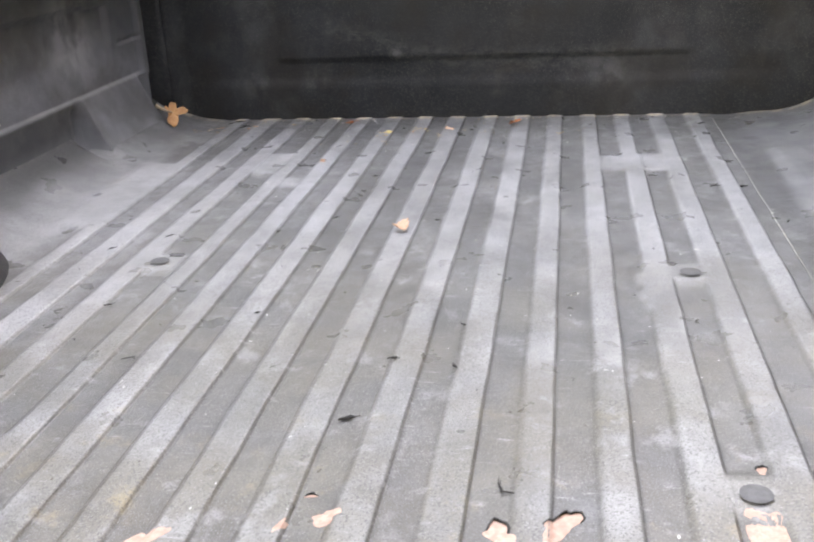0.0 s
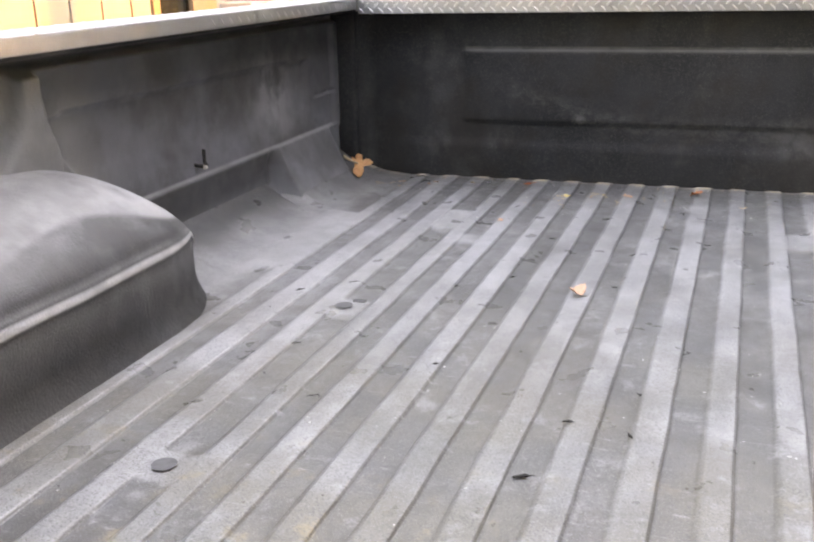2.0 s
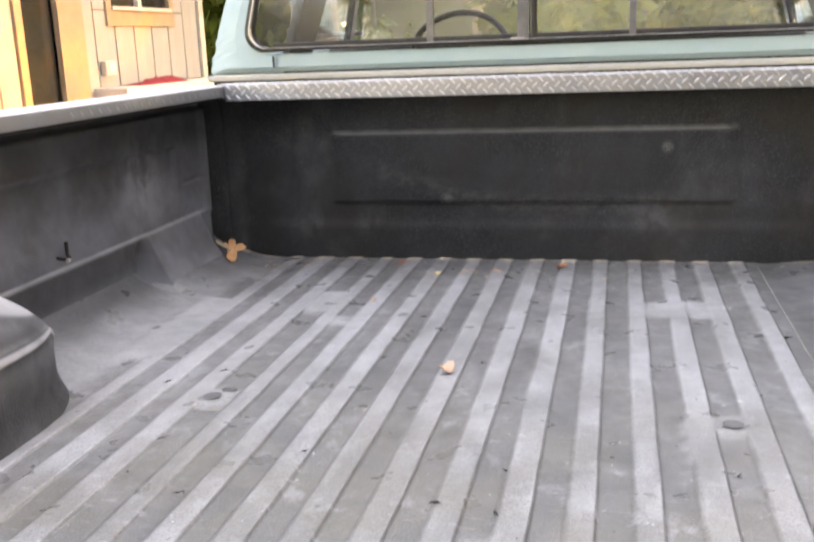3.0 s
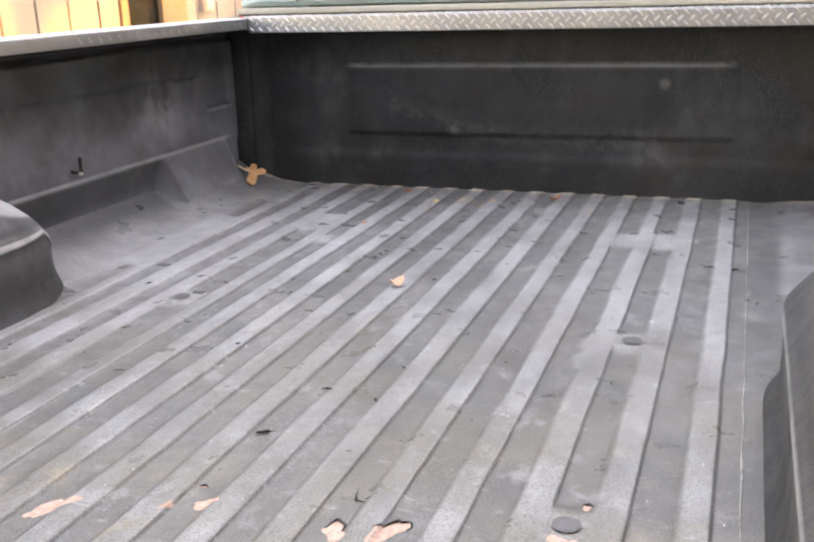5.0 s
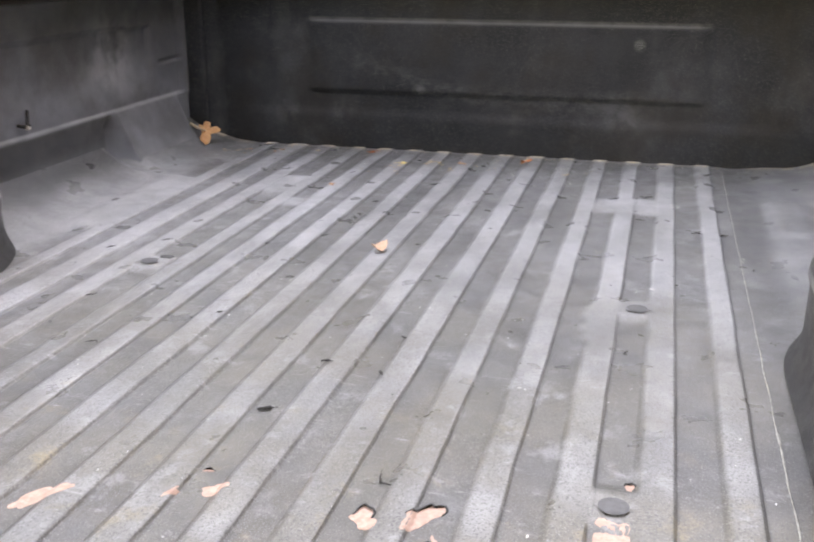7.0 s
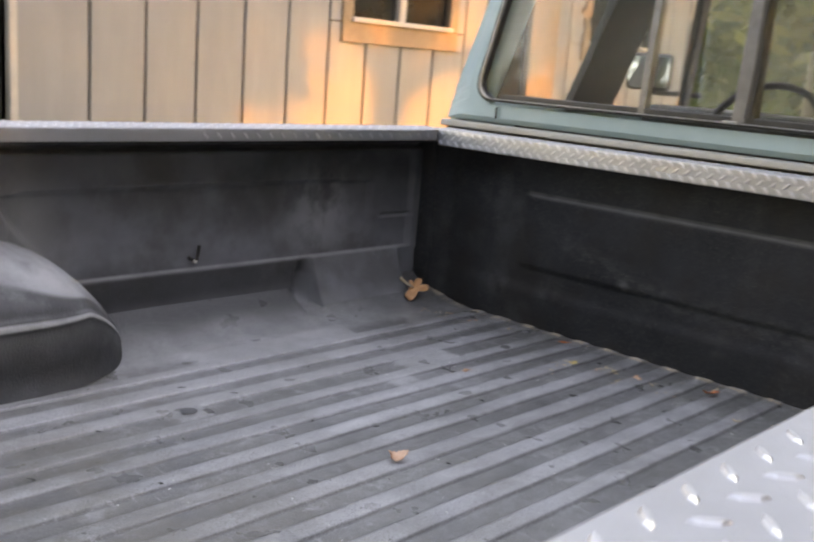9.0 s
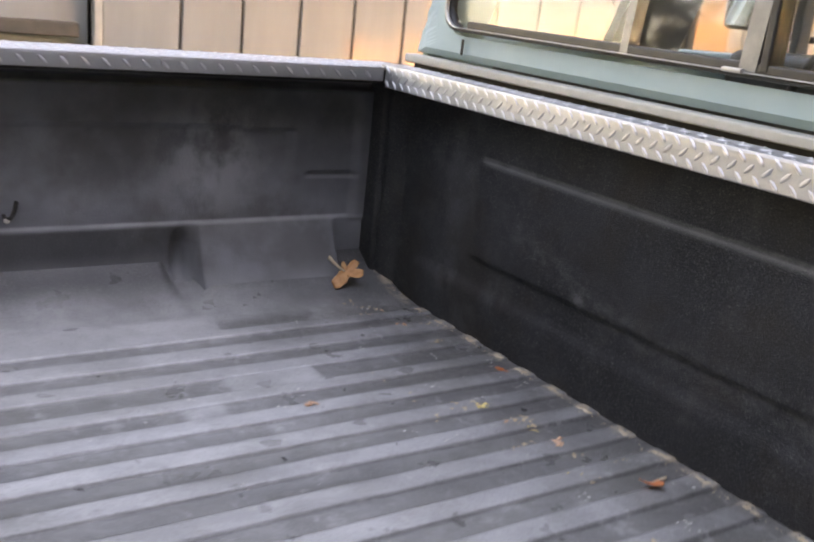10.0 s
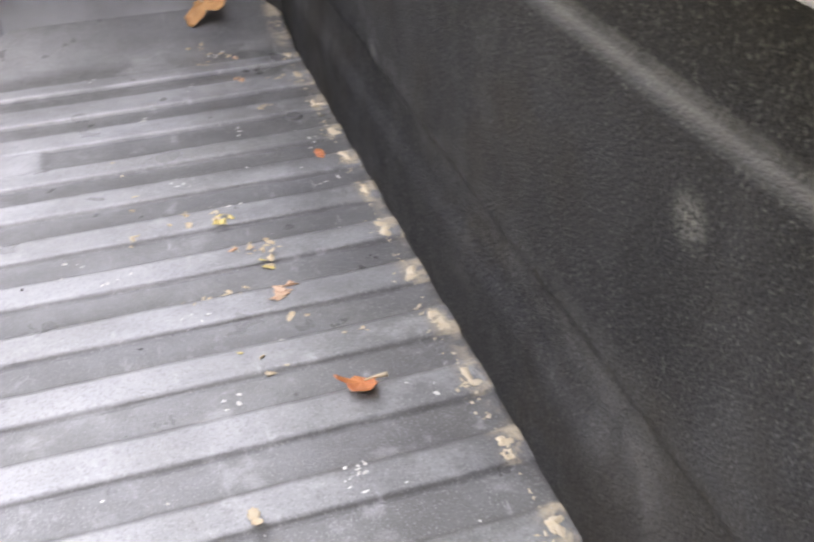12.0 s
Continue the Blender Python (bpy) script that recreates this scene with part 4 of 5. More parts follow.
HX = -4.50


def house():
    h = empty("house", "beige board-sided house with tan window trim", "house")
    y0, y1, z0, z1 = -2.2, 8.02, G - 0.05, 3.4
    openings = [(-1.75, 0.33, G, 2.2), (2.90, 3.97, 0.93, 1.95), (4.55, 5.06, 0.05, 2.2), (5.99, 7.20, 0.97, 2.05)]

    def hits(a, b):
        return [o for o in openings if o[0] < b and o[1] > a]

    # backing wall with the openings through it
    ys = sorted({y0, y1, *(v for o in openings for v in o[:2])})
    bm = bmesh.new()
    for a, b in zip(ys, ys[1:]):
        o = [q for q in openings if q[0] <= a and q[1] >= b]
        spans = [(z0, z1)] if not o else [s for s in ((z0, o[0][2]), (o[0][3], z1)) if s[1] - s[0] > 0.06]
        for s in spans:
            add_box(bm, (HX - 0.16, a, s[0]), (HX - 0.02, b, s[1]))
    part("wall", bm, JOINT, h, "dark sheathing behind the siding boards")
    # boards
    w, gap = 0.3735, 0.020
    y = 0.823
    cuts = [(0.375, 0.823)]
    while y < y1 - 0.02:
        cuts.append((y, min(y + w, y1)))
        y += w
    y = -2.2
    cuts += [(-2.2, -1.85)]
    for a, b in cuts:
        o = hits(a + gap, b - gap)
        spans = [(z0, z1)] if not o else [(z0, o[0][2] - 0.01), (o[0][3] + 0.01, z1)]
        if o and o[0][2] <= G:
            spans = [(o[0][3], z1)]
        for s in spans:
            if s[1] - s[0] < 0.1:
                continue
            bm = bmesh.new()
            add_box(bm, (HX - 0.02, a + gap / 2, s[0]), (HX + random.uniform(-0.001, 0.001), b - gap / 2, s[1]), 0.003, 1)
            part("board", bm, SIDING, h)
        if o and (o[0][0] > a + 0.03 or o[0][1] < b - 0.03):
            for (p, q) in ((a, o[0][0]), (o[0][1], b)):
                if q - p > 0.03 and p >= a - 1e-6 and q <= b + 1e-6:
                    bm = bmesh.new()
                    add_box(bm, (HX - 0.02, p + gap / 2, o[0][2]), (HX, q - gap / 2, o[0][3]), 0.003, 1)
                    part("board", bm, SIDING, h)
    # windows
    for o in (openings[1], openings[3]):
        a, b, s, t = o
        fr = empty("window", "", "")
        fr.parent = h
        for lo, hi, mt in (((HX - 0.05, a - 0.10, s - 0.15), (HX + 0.025, b + 0.10, s), TRIM_WOOD),
                           ((HX - 0.05, a - 0.10, t), (HX + 0.025, b + 0.10, t + 0.12), TRIM_WOOD),
                           ((HX - 0.05, a - 0.10, s), (HX + 0.024, a, t), TRIM_WOOD),
                           ((HX - 0.05, b, s), (HX + 0.024, b + 0.10, t), TRIM_WOOD)):
            box_part("window_trim", lo, hi, mt, fr, 0.004, "tan wood window trim")
        box_part("window_sill", (HX - 0.03, a - 0.02, s - 0.002), (HX + 0.05, b + 0.02, s + 0.035), PALE_TRIM, fr, 0.005, "pale window sill")
        c = (a + b) / 2
        box_part("mullion", (HX - 0.045, c - 0.035, s + 0.03), (HX + 0.004, c + 0.035, t), PALE_TRIM, fr, 0.004, "pale window mullion")
        for p, q in ((a, c - 0.035), (c + 0.035, b)):
            box_part("pane", (HX - 0.06, p, s + 0.03), (HX - 0.05, q, t), DARK_GLASS, fr, 0.001, "dark reflecting window pane")
    # glazed door
    a, b, s, t = openings[2]
    d = empty("glazed_door", "", "")
    d.parent = h
    box_part("door_glass", (HX - 0.06, a, s + 0.12), (HX - 0.05, b, t), DARK_GLASS, d, 0.001, "dark door glass")
    box_part("door_rail", (HX - 0.055, a, s - 0.9), (HX - 0.01, b, s + 0.12), TRIM_WOOD, d, 0.004)
    for p, q in ((a - 0.10, a), (b, b + 0.40)):
        box_part("door_jamb", (HX - 0.05, p, G), (HX + 0.03, q, t + 0.1), TRIM_WOOD, d, 0.004, "tan wood door jamb")
    # recessed garage door and its pale casing
    gd = empty("garage_door", "", "")
    gd.parent = h
    a, b, s, t = openings[0]
    for k in range(5):
        z = G + k * 0.6
        box_part("door_panel", (HX - 0.14, a, z), (HX - 0.10, b, z + 0.585), SIDING, gd, 0.006)
    box_part("casing", (HX - 0.10, b - 0.0, G), (HX + 0.035, b + 0.045, t + 0.1), PALE_TRIM, gd, 0.005, "pale door casing")
    box_part("door_sill", (HX - 0.10, a, 0.20), (HX - 0.03, b - 0.06, 0.28), JOINT, gd, 0.01, "dark door bottom rail")
    # base ledge, meter box, corner board, roof
    box_part("base_ledge", (HX + 0.002, 5.55, G), (HX + 0.34, 8.1, 0.26), CONCRETE, h, 0.012, "pale concrete base ledge")
    bx = box_part("outlet_box", (HX + 0.002, 5.71, 0.365), (HX + 0.065, 5.89, 0.50), PALE_TRIM, h, 0.012, "beige outdoor outlet box")
    box_part("box_cover", (HX + 0.065, 5.74, 0.385), (HX + 0.078, 5.86, 0.48), CONCRETE, bx, 0.006)
    box_part("corner_board", (HX - 0.05, 7.93, G), (HX + 0.028, 8.05, z1), PALE_TRIM, h, 0.004, "pale corner board")
    bm = bmesh.new()
    add_box(bm, (HX - 6.0, y0, G), (HX - 0.17, y1, z1), 0.01)
    part("house_body", bm, SIDING, h)
    bm = bmesh.new()
    vs = [bm.verts.new(p) for p in ((HX + 0.35, y0 - 0.4, 3.3), (HX + 0.35, y1 + 0.4, 3.3), (HX - 3, y1 + 0.4, 4.9), (HX - 3, y0 - 0.4, 4.9), (HX - 6.4, y0 - 0.4, 3.3), (HX - 6.4, y1 + 0.4, 3.3))]
    bm.faces.new((vs[0], vs[1], vs[2], vs[3]))
    bm.faces.new((vs[3], vs[2], vs[5], vs[4]))
    r = part("roof", bm, SHINGLE, h, "grey shingle roof")
    sd = r.modifiers.new("thick", "SOLIDIFY")
    sd.thickness = 0.12


house()


def red_bundle():
    us = [i / 24 for i in range(25)]
    vs = [i / 16 for i in range(17)]

    def fn(u, v):
        x, y = HX + 0.06 + 0.26 * v, 5.98 + 0.95 * u
        z = 0.262 + 0.075 * math.sin(math.pi * u) ** 0.6 * math.sin(math.pi * v) ** 0.7 * (0.25 + 0.9 * u * u + 0.8 * abs(noise.noise((u * 9, v * 6, 2))))
        return (x, y, z)

    ob = grid_mesh("red_cloth", us, vs, fn, RED_CLOTH, None, "", True, 0.0)
    tagged(ob, "crumpled red cloth on concrete ledge", "cloth")


red_bundle()


def neighbour_shed():
    """Pale lap-sided shed beyond the truck, seen through the cab."""
    h = empty("garden_shed", "pale beige lap-sided shed among autumn trees", "shed")
    z = G - 0.05
    while z < 2.9:
        bm = bmesh.new()
        add_box(bm, (-4.45, 15.96, z), (-2.58, 16.0 + random.uniform(-0.004, 0.004), z + 0.212), 0.006, 1)
        part("board", bm, SHED, h)
        z += 0.22
    box_part("wall", (-4.43, 16.0, G - 0.05), (-2.60, 18.6, 2.95), SHED, h, 0.01)
    for x in (-4.5, -2.60):
        box_part("corner_board", (x, 15.93, G - 0.05), (x + 0.08, 16.02, 2.95), PALE_TRIM, h, 0.006)
    bm = bmesh.new()
    vs = [bm.verts.new(p) for p in ((-4.8, 15.6, 2.85), (-2.25, 15.6, 2.85), (-2.25, 17.3, 3.7), (-4.8, 17.3, 3.7), (-4.8, 19.0, 2.85), (-2.25, 19.0, 2.85))]
    bm.faces.new(vs[:4])
    bm.faces.new((vs[3], vs[2], vs[5], vs[4]))
    part("roof", bm, SHINGLE, h).modifiers.new("thick", "SOLIDIFY").thickness = 0.08


neighbour_shed()


# ---------- trees ----------
def tree(x, y, height, crown_r, base, leaf, count, seed, label, size=0.16, conifer=False):
    rng = random.Random(seed)
    t = empty("tree", label, "tree")
    t.location = (x, y, G)
    verts, faces = [], []

    def limb(p, q, r0, r1):
        ax = (q - p).normalized()
        s = ax.orthogonal().normalized()
        u = ax.cross(s)
        k = len(verts)
        for c, r in ((p, r0), (q, r1)):
            for j in range(7):
                a = 2 * math.pi * j / 7
                verts.append(c + (s * math.cos(a) + u * math.sin(a)) * r)
        for j in range(7):
            faces.append((k + j, k + (j + 1) % 7, k + 7 + (j + 1) % 7, k + 7 + j))

    r = height * 0.028
    p = Vector((0, 0, -0.1))
    for i in range(6):
        q = Vector((rng.uniform(-0.12, 0.12) * i * 0.3, rng.uniform(-0.12, 0.12) * i * 0.3, height * (i + 1) / 6.5))
        limb(p, q, r * (1 - i / 7), r * (1 - (i + 1) / 7))
        p = q
    clumps = []
    for i in range(34):
        f = rng.random()
        z = base + (height - base) * f
        rr = crown_r * ((1 - f) ** 0.8 if conifer else math.sqrt(max(0.05, 1 - (2 * f - 0.85) ** 2 / 1.4))) * rng.uniform(0.35, 1.0)
        a = rng.uniform(0, 2 * math.pi)
        c = Vector((rr * math.cos(a), rr * math.sin(a), z - (0.25 * rr if conifer else 0)))
        limb(Vector((0, 0, max(0.3, c.z - 0.35 * rr))), c, r * 0.28, r * 0.05)
        clumps.append((c, crown_r * rng.uniform(0.22, 0.42)))
    mesh_part("trunk", verts, faces, BARK, t, "", True)
    lv, lf = [], []
    for i in range(count):
        c, cr = clumps[rng.randrange(len(clumps))]
        d = Vector((rng.gauss(0, 1), rng.gauss(0, 1), rng.gauss(0, 0.7))) * cr * 0.55
        p = c + d
        a = Vector((rng.gauss(0, 1), rng.gauss(0, 1), rng.gauss(0, 1))).normalized()
        b = a.orthogonal().normalized()
        s = size * rng.uniform(0.6, 1.3)
        k = len(lv)
        lv += [p - a * s, p - b * s * 0.45, p + a * s, p + b * s * 0.45]
        lf.append((k, k + 1, k + 2, k + 3))
    mesh_part("crown", lv, lf, leaf, t)
    return t


# unseen trees added to block the sun from the bed and parts of the house
tree(8.2, 0.4, 9.0, 3.6, 0.6, LEAF_DARK, 26000, 1, "dense dark tree added out of view to shade the truck", 0.26)
tree(8.7, 3.6, 10.5, 2.5, 0.6, LEAF_DARK, 24000, 2, "dense dark tree added out of view to shade the truck", 0.26)
tree(8.9, 8.2, 12.0, 3.2, 6.9, LEAF_GREEN, 15000, 3, "tall high-crowned tree added out of view to shade the house wall", 0.22)
# trees added to cut the sky light and reflections from behind
for i, (tx, ty, th) in enumerate(((-1.2, -11.0, 8.5), (2.0, -10.5, 9.5), (5.5, -9.5, 9.0), (9.5, -6.0, 9.0))):
    tree(tx, ty, th, th * 0.36, 0.3, LEAF_DARK, 7000, 50 + i, "dark leafy tree added behind the truck to cut sky light", 0.30)
tree(-7.0, -12.0, 8.0, 2.6, 0.4, LEAF_DARK, 12000, 61, "dark leafy tree added behind the truck to cut sky light", 0.28)
tree(-3.75, 10.2, 11.0, 2.6, 2.6, LEAF_GOLD, 9000, 71, "tall tree with a dark trunk before the shed", 0.2)
# sparse tree added to break up the sun on the far house wall
tree(9.3, 11.8, 10.5, 2.7, 4.6, LEAF_GREEN, 2000, 72, "thin-crowned green tree added to dapple the house wall", 0.2)
tree(-4.1, -9.2, 9, 1.3, 0.8, LEAF_DARK, 5000, 4, "tall dark conifer behind the house", 0.16, True)
for i, (tx, ty, th) in enumerate(((-6.8, 13.5, 7.0), (-4.0, 21.0, 9.0), (0.5, 15.0, 7.5), (3.6, 17.0, 8.5), (6.5, 13.0, 7.0), (-9.5, 19.0, 10.0), (9.5, 19.0, 9.0), (1.5, 24.0, 11.0))):
    tree(tx, ty, th, th * 0.36, 0.5, LEAF_GOLD if i % 3 else LEAF_GREEN, 20000, 20 + i, "autumn tree with yellow-green leaves", 0.21)


# ---------- loose things on the bed ----------
def on_floor(x, y):
    return floor_z(x, y) + 0.0008


def lobed_leaf(name, x, y, rot, size, mat, label, lobes=5, lift=0.0, tilt=(0, 0), curl=0.25, slender=1.0, sharp=0.8, stalk=True, arms=()):
    """A dry leaf: lobed outline with uneven arms, curled, with its stalk."""
    rng = random.Random(int(x * 1000) + int(y * 777))
    n = 64
    rings = 6
    verts, faces = [(0, 0, 0)], []
    arm = [rng.uniform(0.5, 1.2) for _ in range(max(1, lobes))]
    lift_arm = [rng.uniform(-0.25, 0.5) for _ in range(max(1, lobes))]
    for k in range(1, rings + 1):
        for i in range(n):
            a = 2 * math.pi * i / n
            a += 0.28 * math.sin(a + 1.0) + 0.14 * math.sin(2 * a) if lobes > 2 else 0.0
            w = int(((a + math.pi / max(1, lobes)) / (2 * math.pi) * lobes)) % lobes if lobes > 1 else 0
            c = abs(math.cos(lobes * a / 2))
            r = size * ((0.40 if lobes > 3 else 0.30) + 0.70 * arm[w] * c ** sharp + 0.05 * math.sin(3 * a + 1) + 0.05 * math.sin(13 * a) + 0.03 * math.sin(23 * a + 2)) * k / rings
            if arms:
                a = 2 * math.pi * i / n
                off = [(math.remainder(a - radians(at), 2 * math.pi), long, wide) for at, long, wide in arms]
                reach = max(long / (1 + abs(d / wide) ** 3.2) for d, long, wide in off)
                r = size * (0.24 + reach + 0.03 * math.sin(11 * a) + 0.02 * math.sin(19 * a + 2)) * k / rings
            px, py = r * math.cos(a), r * math.sin(a) * slender
            pz = curl * (px * px + 0.6 * py * py) / size * (1 + lift_arm[w] * c) + 0.10 * size * math.sin(2.2 * a + 1) * (k / rings) ** 2 + 0.03 * size * math.sin(9 * a) * k / rings
            verts.append((px, py, pz))
    for i in range(n):
        faces.append((0, 1 + i, 1 + (i + 1) % n))
        for k in range(rings - 1):
            a, b = 1 + k * n, 1 + (k + 1) * n
            faces.append((a + i, b + i, b + (i + 1) % n, a + (i + 1) % n))
    ob = mesh_part(name, verts, faces, mat, None, label, True)
    sd = ob.modifiers.new("thick", "SOLIDIFY")
    sd.thickness = 0.0006
    if stalk:
        sv, sf = [], []
        for j in range(6):
            px = -size * (0.1 + 0.19 * j)
            for q in range(5):
                aa = 2 * math.pi * q / 5
                rr = size * (0.04 + 0.014 * j)
                sv.append((px, rr * math.cos(aa) + 0.02 * size * j * j * 0.3, 0.05 * size + rr * math.sin(aa) + 0.05 * size * j))
        for j in range(5):
            for q in range(5):
                sf.append((j * 5 + q, j * 5 + (q + 1) % 5, j * 5 + 5 + (q + 1) % 5, j * 5 + 5 + q))
        sf += [(4, 3, 2, 1, 0), (25, 26, 27, 28, 29)]
        mesh_part("stalk", sv, sf, CRUMB, ob, "pale dry leaf stalk", True)
    ob.matrix_basis = pose(x, y, on_floor(x, y) + 0.002 + lift, tilt[0], tilt[1], rot)
    return tagged(ob, label, "leaf")


lobed_leaf("dry_leaf", -0.806, -0.108, 35, 0.046, LEAF_DRY, "curled orange-brown dry oak leaf in bed corner", 5, 0.026, (42, 15), 0.10, 1.0, 0.8, True,
           ((22, 0.58, 0.50), (88, 0.60, 0.42), (140, 0.36, 0.30), (262, 0.66, 0.58)))
lobed_leaf("dry_leaf", -0.080, -0.897, 60, 0.020, LEAF_TAN, "small pinkish tan dry leaf scrap on rib", 1, 0.004, (16, 14), 0.7, 0.8, 0.5, False)
lobed_leaf("dry_leaf", 0.074, -0.099, 255, 0.021, LEAF_RED, "small curled orange-red dry leaf on bed floor", 1, 0.003, (14, 4), 0.25, 0.9, 0.45, True,
           ((95, 0.85, 1.0), (15, 0.80, 0.35), (285, 0.30, 0.8)))


def twig(x, y, rot, length, thick, bend=0.2):
    """A crooked scrap of twig or bark with a short side prong."""
    rng = random.Random(int(1e4 * abs(x)) + int(1e4 * abs(y)))
    verts, faces = [], []

    def rod(points, radius):
        k, n = len(verts), len(points)
        for i, (px, py, pz) in enumerate(points):
            t = i / (n - 1)
            r = radius * (0.25 + 0.75 * math.sin(math.pi * min(0.97, 0.12 + t))) * rng.uniform(0.6, 1.25)
            for j in range(5):
                a = 2 * math.pi * j / 5
                verts.append((px + r * 0.3 * math.sin(a * 2), py + r * math.cos(a), pz + 0.6 * r * math.sin(a)))
        for i in range(n - 1):
            for j in range(5):
                faces.append((k + i * 5 + j, k + i * 5 + (j + 1) % 5, k + i * 5 + 5 + (j + 1) % 5, k + i * 5 + 5 + j))
        faces.append(tuple(k + q for q in (4, 3, 2, 1, 0)))
        faces.append(tuple(k + (n - 1) * 5 + q for q in range(5)))

    thick *= 0.70
    main = [((i / 8 - 0.5) * length, bend * length * math.sin(math.pi * i / 8) + rng.uniform(-0.05, 0.05) * length, thick * 0.5 + 0.10 * length * (i / 8) ** 2 + rng.uniform(0, 0.03) * length) for i in range(9)]
    rod(main, thick)
    s = main[rng.choice((3, 4, 5))]
    d = rng.choice((-1, 1))
    rod([(s[0] + 0.22 * length * q / 3, s[1] + d * 0.2 * length * q / 3, s[2] + 0.03 * length * q / 3) for q in range(4)], thick * 0.6)
    ob = mesh_part("twig", verts, faces, TWIG, None, "")
    ob.matrix_basis = pose(x, y, on_floor(x, y), 0, 0, rot)
    return tagged(ob, "small black twig scrap on bed floor", "twig", "twig scraps")


for x, y, rot, ln, th, bd in ((-0.466, -1.226, 25, 0.030, 0.0030, 0.1), (-0.033, -1.518, 15, 0.026, 0.0045, 0.1), (0.485, -0.618, 0, 0.022, 0.0030, 0.2),
                              (0.534, -0.621, 5, 0.020, 0.0045, 0.1), (0.071, -1.384, 120, 0.012, 0.0035, 0.1), (-0.481, -0.936, 10, 0.02, 0.002, 0.3),
                              (-0.298, -0.899, 20, 0.020, 0.0020, 0.4), (-0.211, -0.812, 30, 0.015, 0.002, 0.2), (-0.022, -0.825, 0, 0.010, 0.003, 0.1),
                              (-0.19, -0.542, 0, 0.014, 0.003, 0.1), (-0.356, -1.393, -20, 0.022, 0.0016, 0.5), (0.068, -1.258, 150, 0.010, 0.003, 0.1),
                              (-0.007, -1.376, 0, 0.016, 0.004, 0.2), (-0.225, -1.246, 10, 0.010, 0.003, 0.1), (0.15, -1.63, 130, 0.030, 0.0022, 0.3),
                              (0.576, -0.82, 60, 0.010, 0.0025, 0.1), (0.52, -0.125, 0, 0.018, 0.004, 0.1), (0.219, -1.736, 30, 0.018, 0.004, 0.3),
                              (-0.561, -1, 30, 0.018, 0.003, 0.2), (0.378, -1.234, 70, 0.012, 0.0025, 0.2)):
    twig(x, y, rot, ln, th, bd)


def blob_outline(rng, n, rx, ry, rough):
    ph = [rng.uniform(0, 6.28) for _ in range(4)]
    out = []
    for i in range(n):
        a = 2 * math.pi * i / n
        k = 1 + rough * (math.sin(2 * a + ph[0]) * 0.5 + math.sin(3 * a + ph[1]) * 0.35 + math.sin(5 * a + ph[2]) * 0.25 + math.sin(9 * a + ph[3]) * 0.12)
        out.append((rx * k * math.cos(a), ry * k * math.sin(a)))
    return out


def peel(x, y, rx, ry, rot, seed, flap=True, square=False):
    """A bare patch where the liner has come away, with its thin lifted edge."""
    rng = random.Random(seed)
    n, rings = 56, 5
    ca, sa = math.cos(radians(rot)), math.sin(radians(rot))
    verts, faces = [], []
    line = []
    for i, (px, py) in enumerate(blob_outline(rng, n, rx, ry, 0.12 if square else 0.42)):
        a = 2 * math.pi * i / n
        k = 1 + rng.uniform(-0.035, 0.035)
        if square:
            k *= min(1 / max(abs(math.cos(a)), abs(math.sin(a))), 1.3)
        line.append((px * k, py * k))
    verts.append((x, y, floor_z(x, y) + 0.0007))
    for k in range(1, rings + 1):
        for px, py in line:
            u, v = px * k / rings, py * k / rings
            wx, wy = x + u * ca - v * sa, y + u * sa + v * ca
            verts.append((wx, wy, floor_z(wx, wy) + (0.0007 if k < rings else 0.0004)))
    for i in range(n):
        faces.append((0, 1 + i, 1 + (i + 1) % n))
        for k in range(rings - 1):
            a, b = 1 + k * n, 1 + (k + 1) * n
            faces.append((a + i, b + i, b + (i + 1) % n, a + (i + 1) % n))
    ob = mesh_part("peeled_patch", verts, faces, PRIMER, None, "", True)
    tagged(ob, "bare salmon patch where black liner peeled off", "peeled patch", "peeled patches")
    # broken rim of liner round the patch, curling up where it lifts
    fv, ff = [], []
    for i in range(n):
        px, py = line[i]
        a = 2 * math.pi * i / n
        far = max(0.0, math.cos(a + radians(rot) - math.pi / 2)) if flap else 0.0
        high = 0.0006 + 0.0026 * far ** 1.4 * rng.uniform(0.7, 1.1)
        ln = math.hypot(px, py)
        for d, lift in ((0.0010, 0.0), (0.0002, high), (-0.0006 - 0.0020 * far, high * 1.1)):
            f = (ln + (d if far > 0.15 else 0.0012)) / ln
            lift = lift if far > 0.15 else -0.001
            wx, wy = x + (px * ca - py * sa) * f, y + (px * sa + py * ca) * f
            fv.append((wx, wy, floor_z(wx, wy) + lift))
    for i in range(n):
        for k in range(2):
            a, b = i * 3 + k, (i + 1) % n * 3 + k
            ff.append((a, a + 1, b + 1, b))
    fl = mesh_part("lifted_edge", fv, ff, FLAP, ob, "dark curled liner edge", True)
    sd = fl.modifiers.new("thick", "SOLIDIFY")
    sd.thickness = 0.0004
    return ob


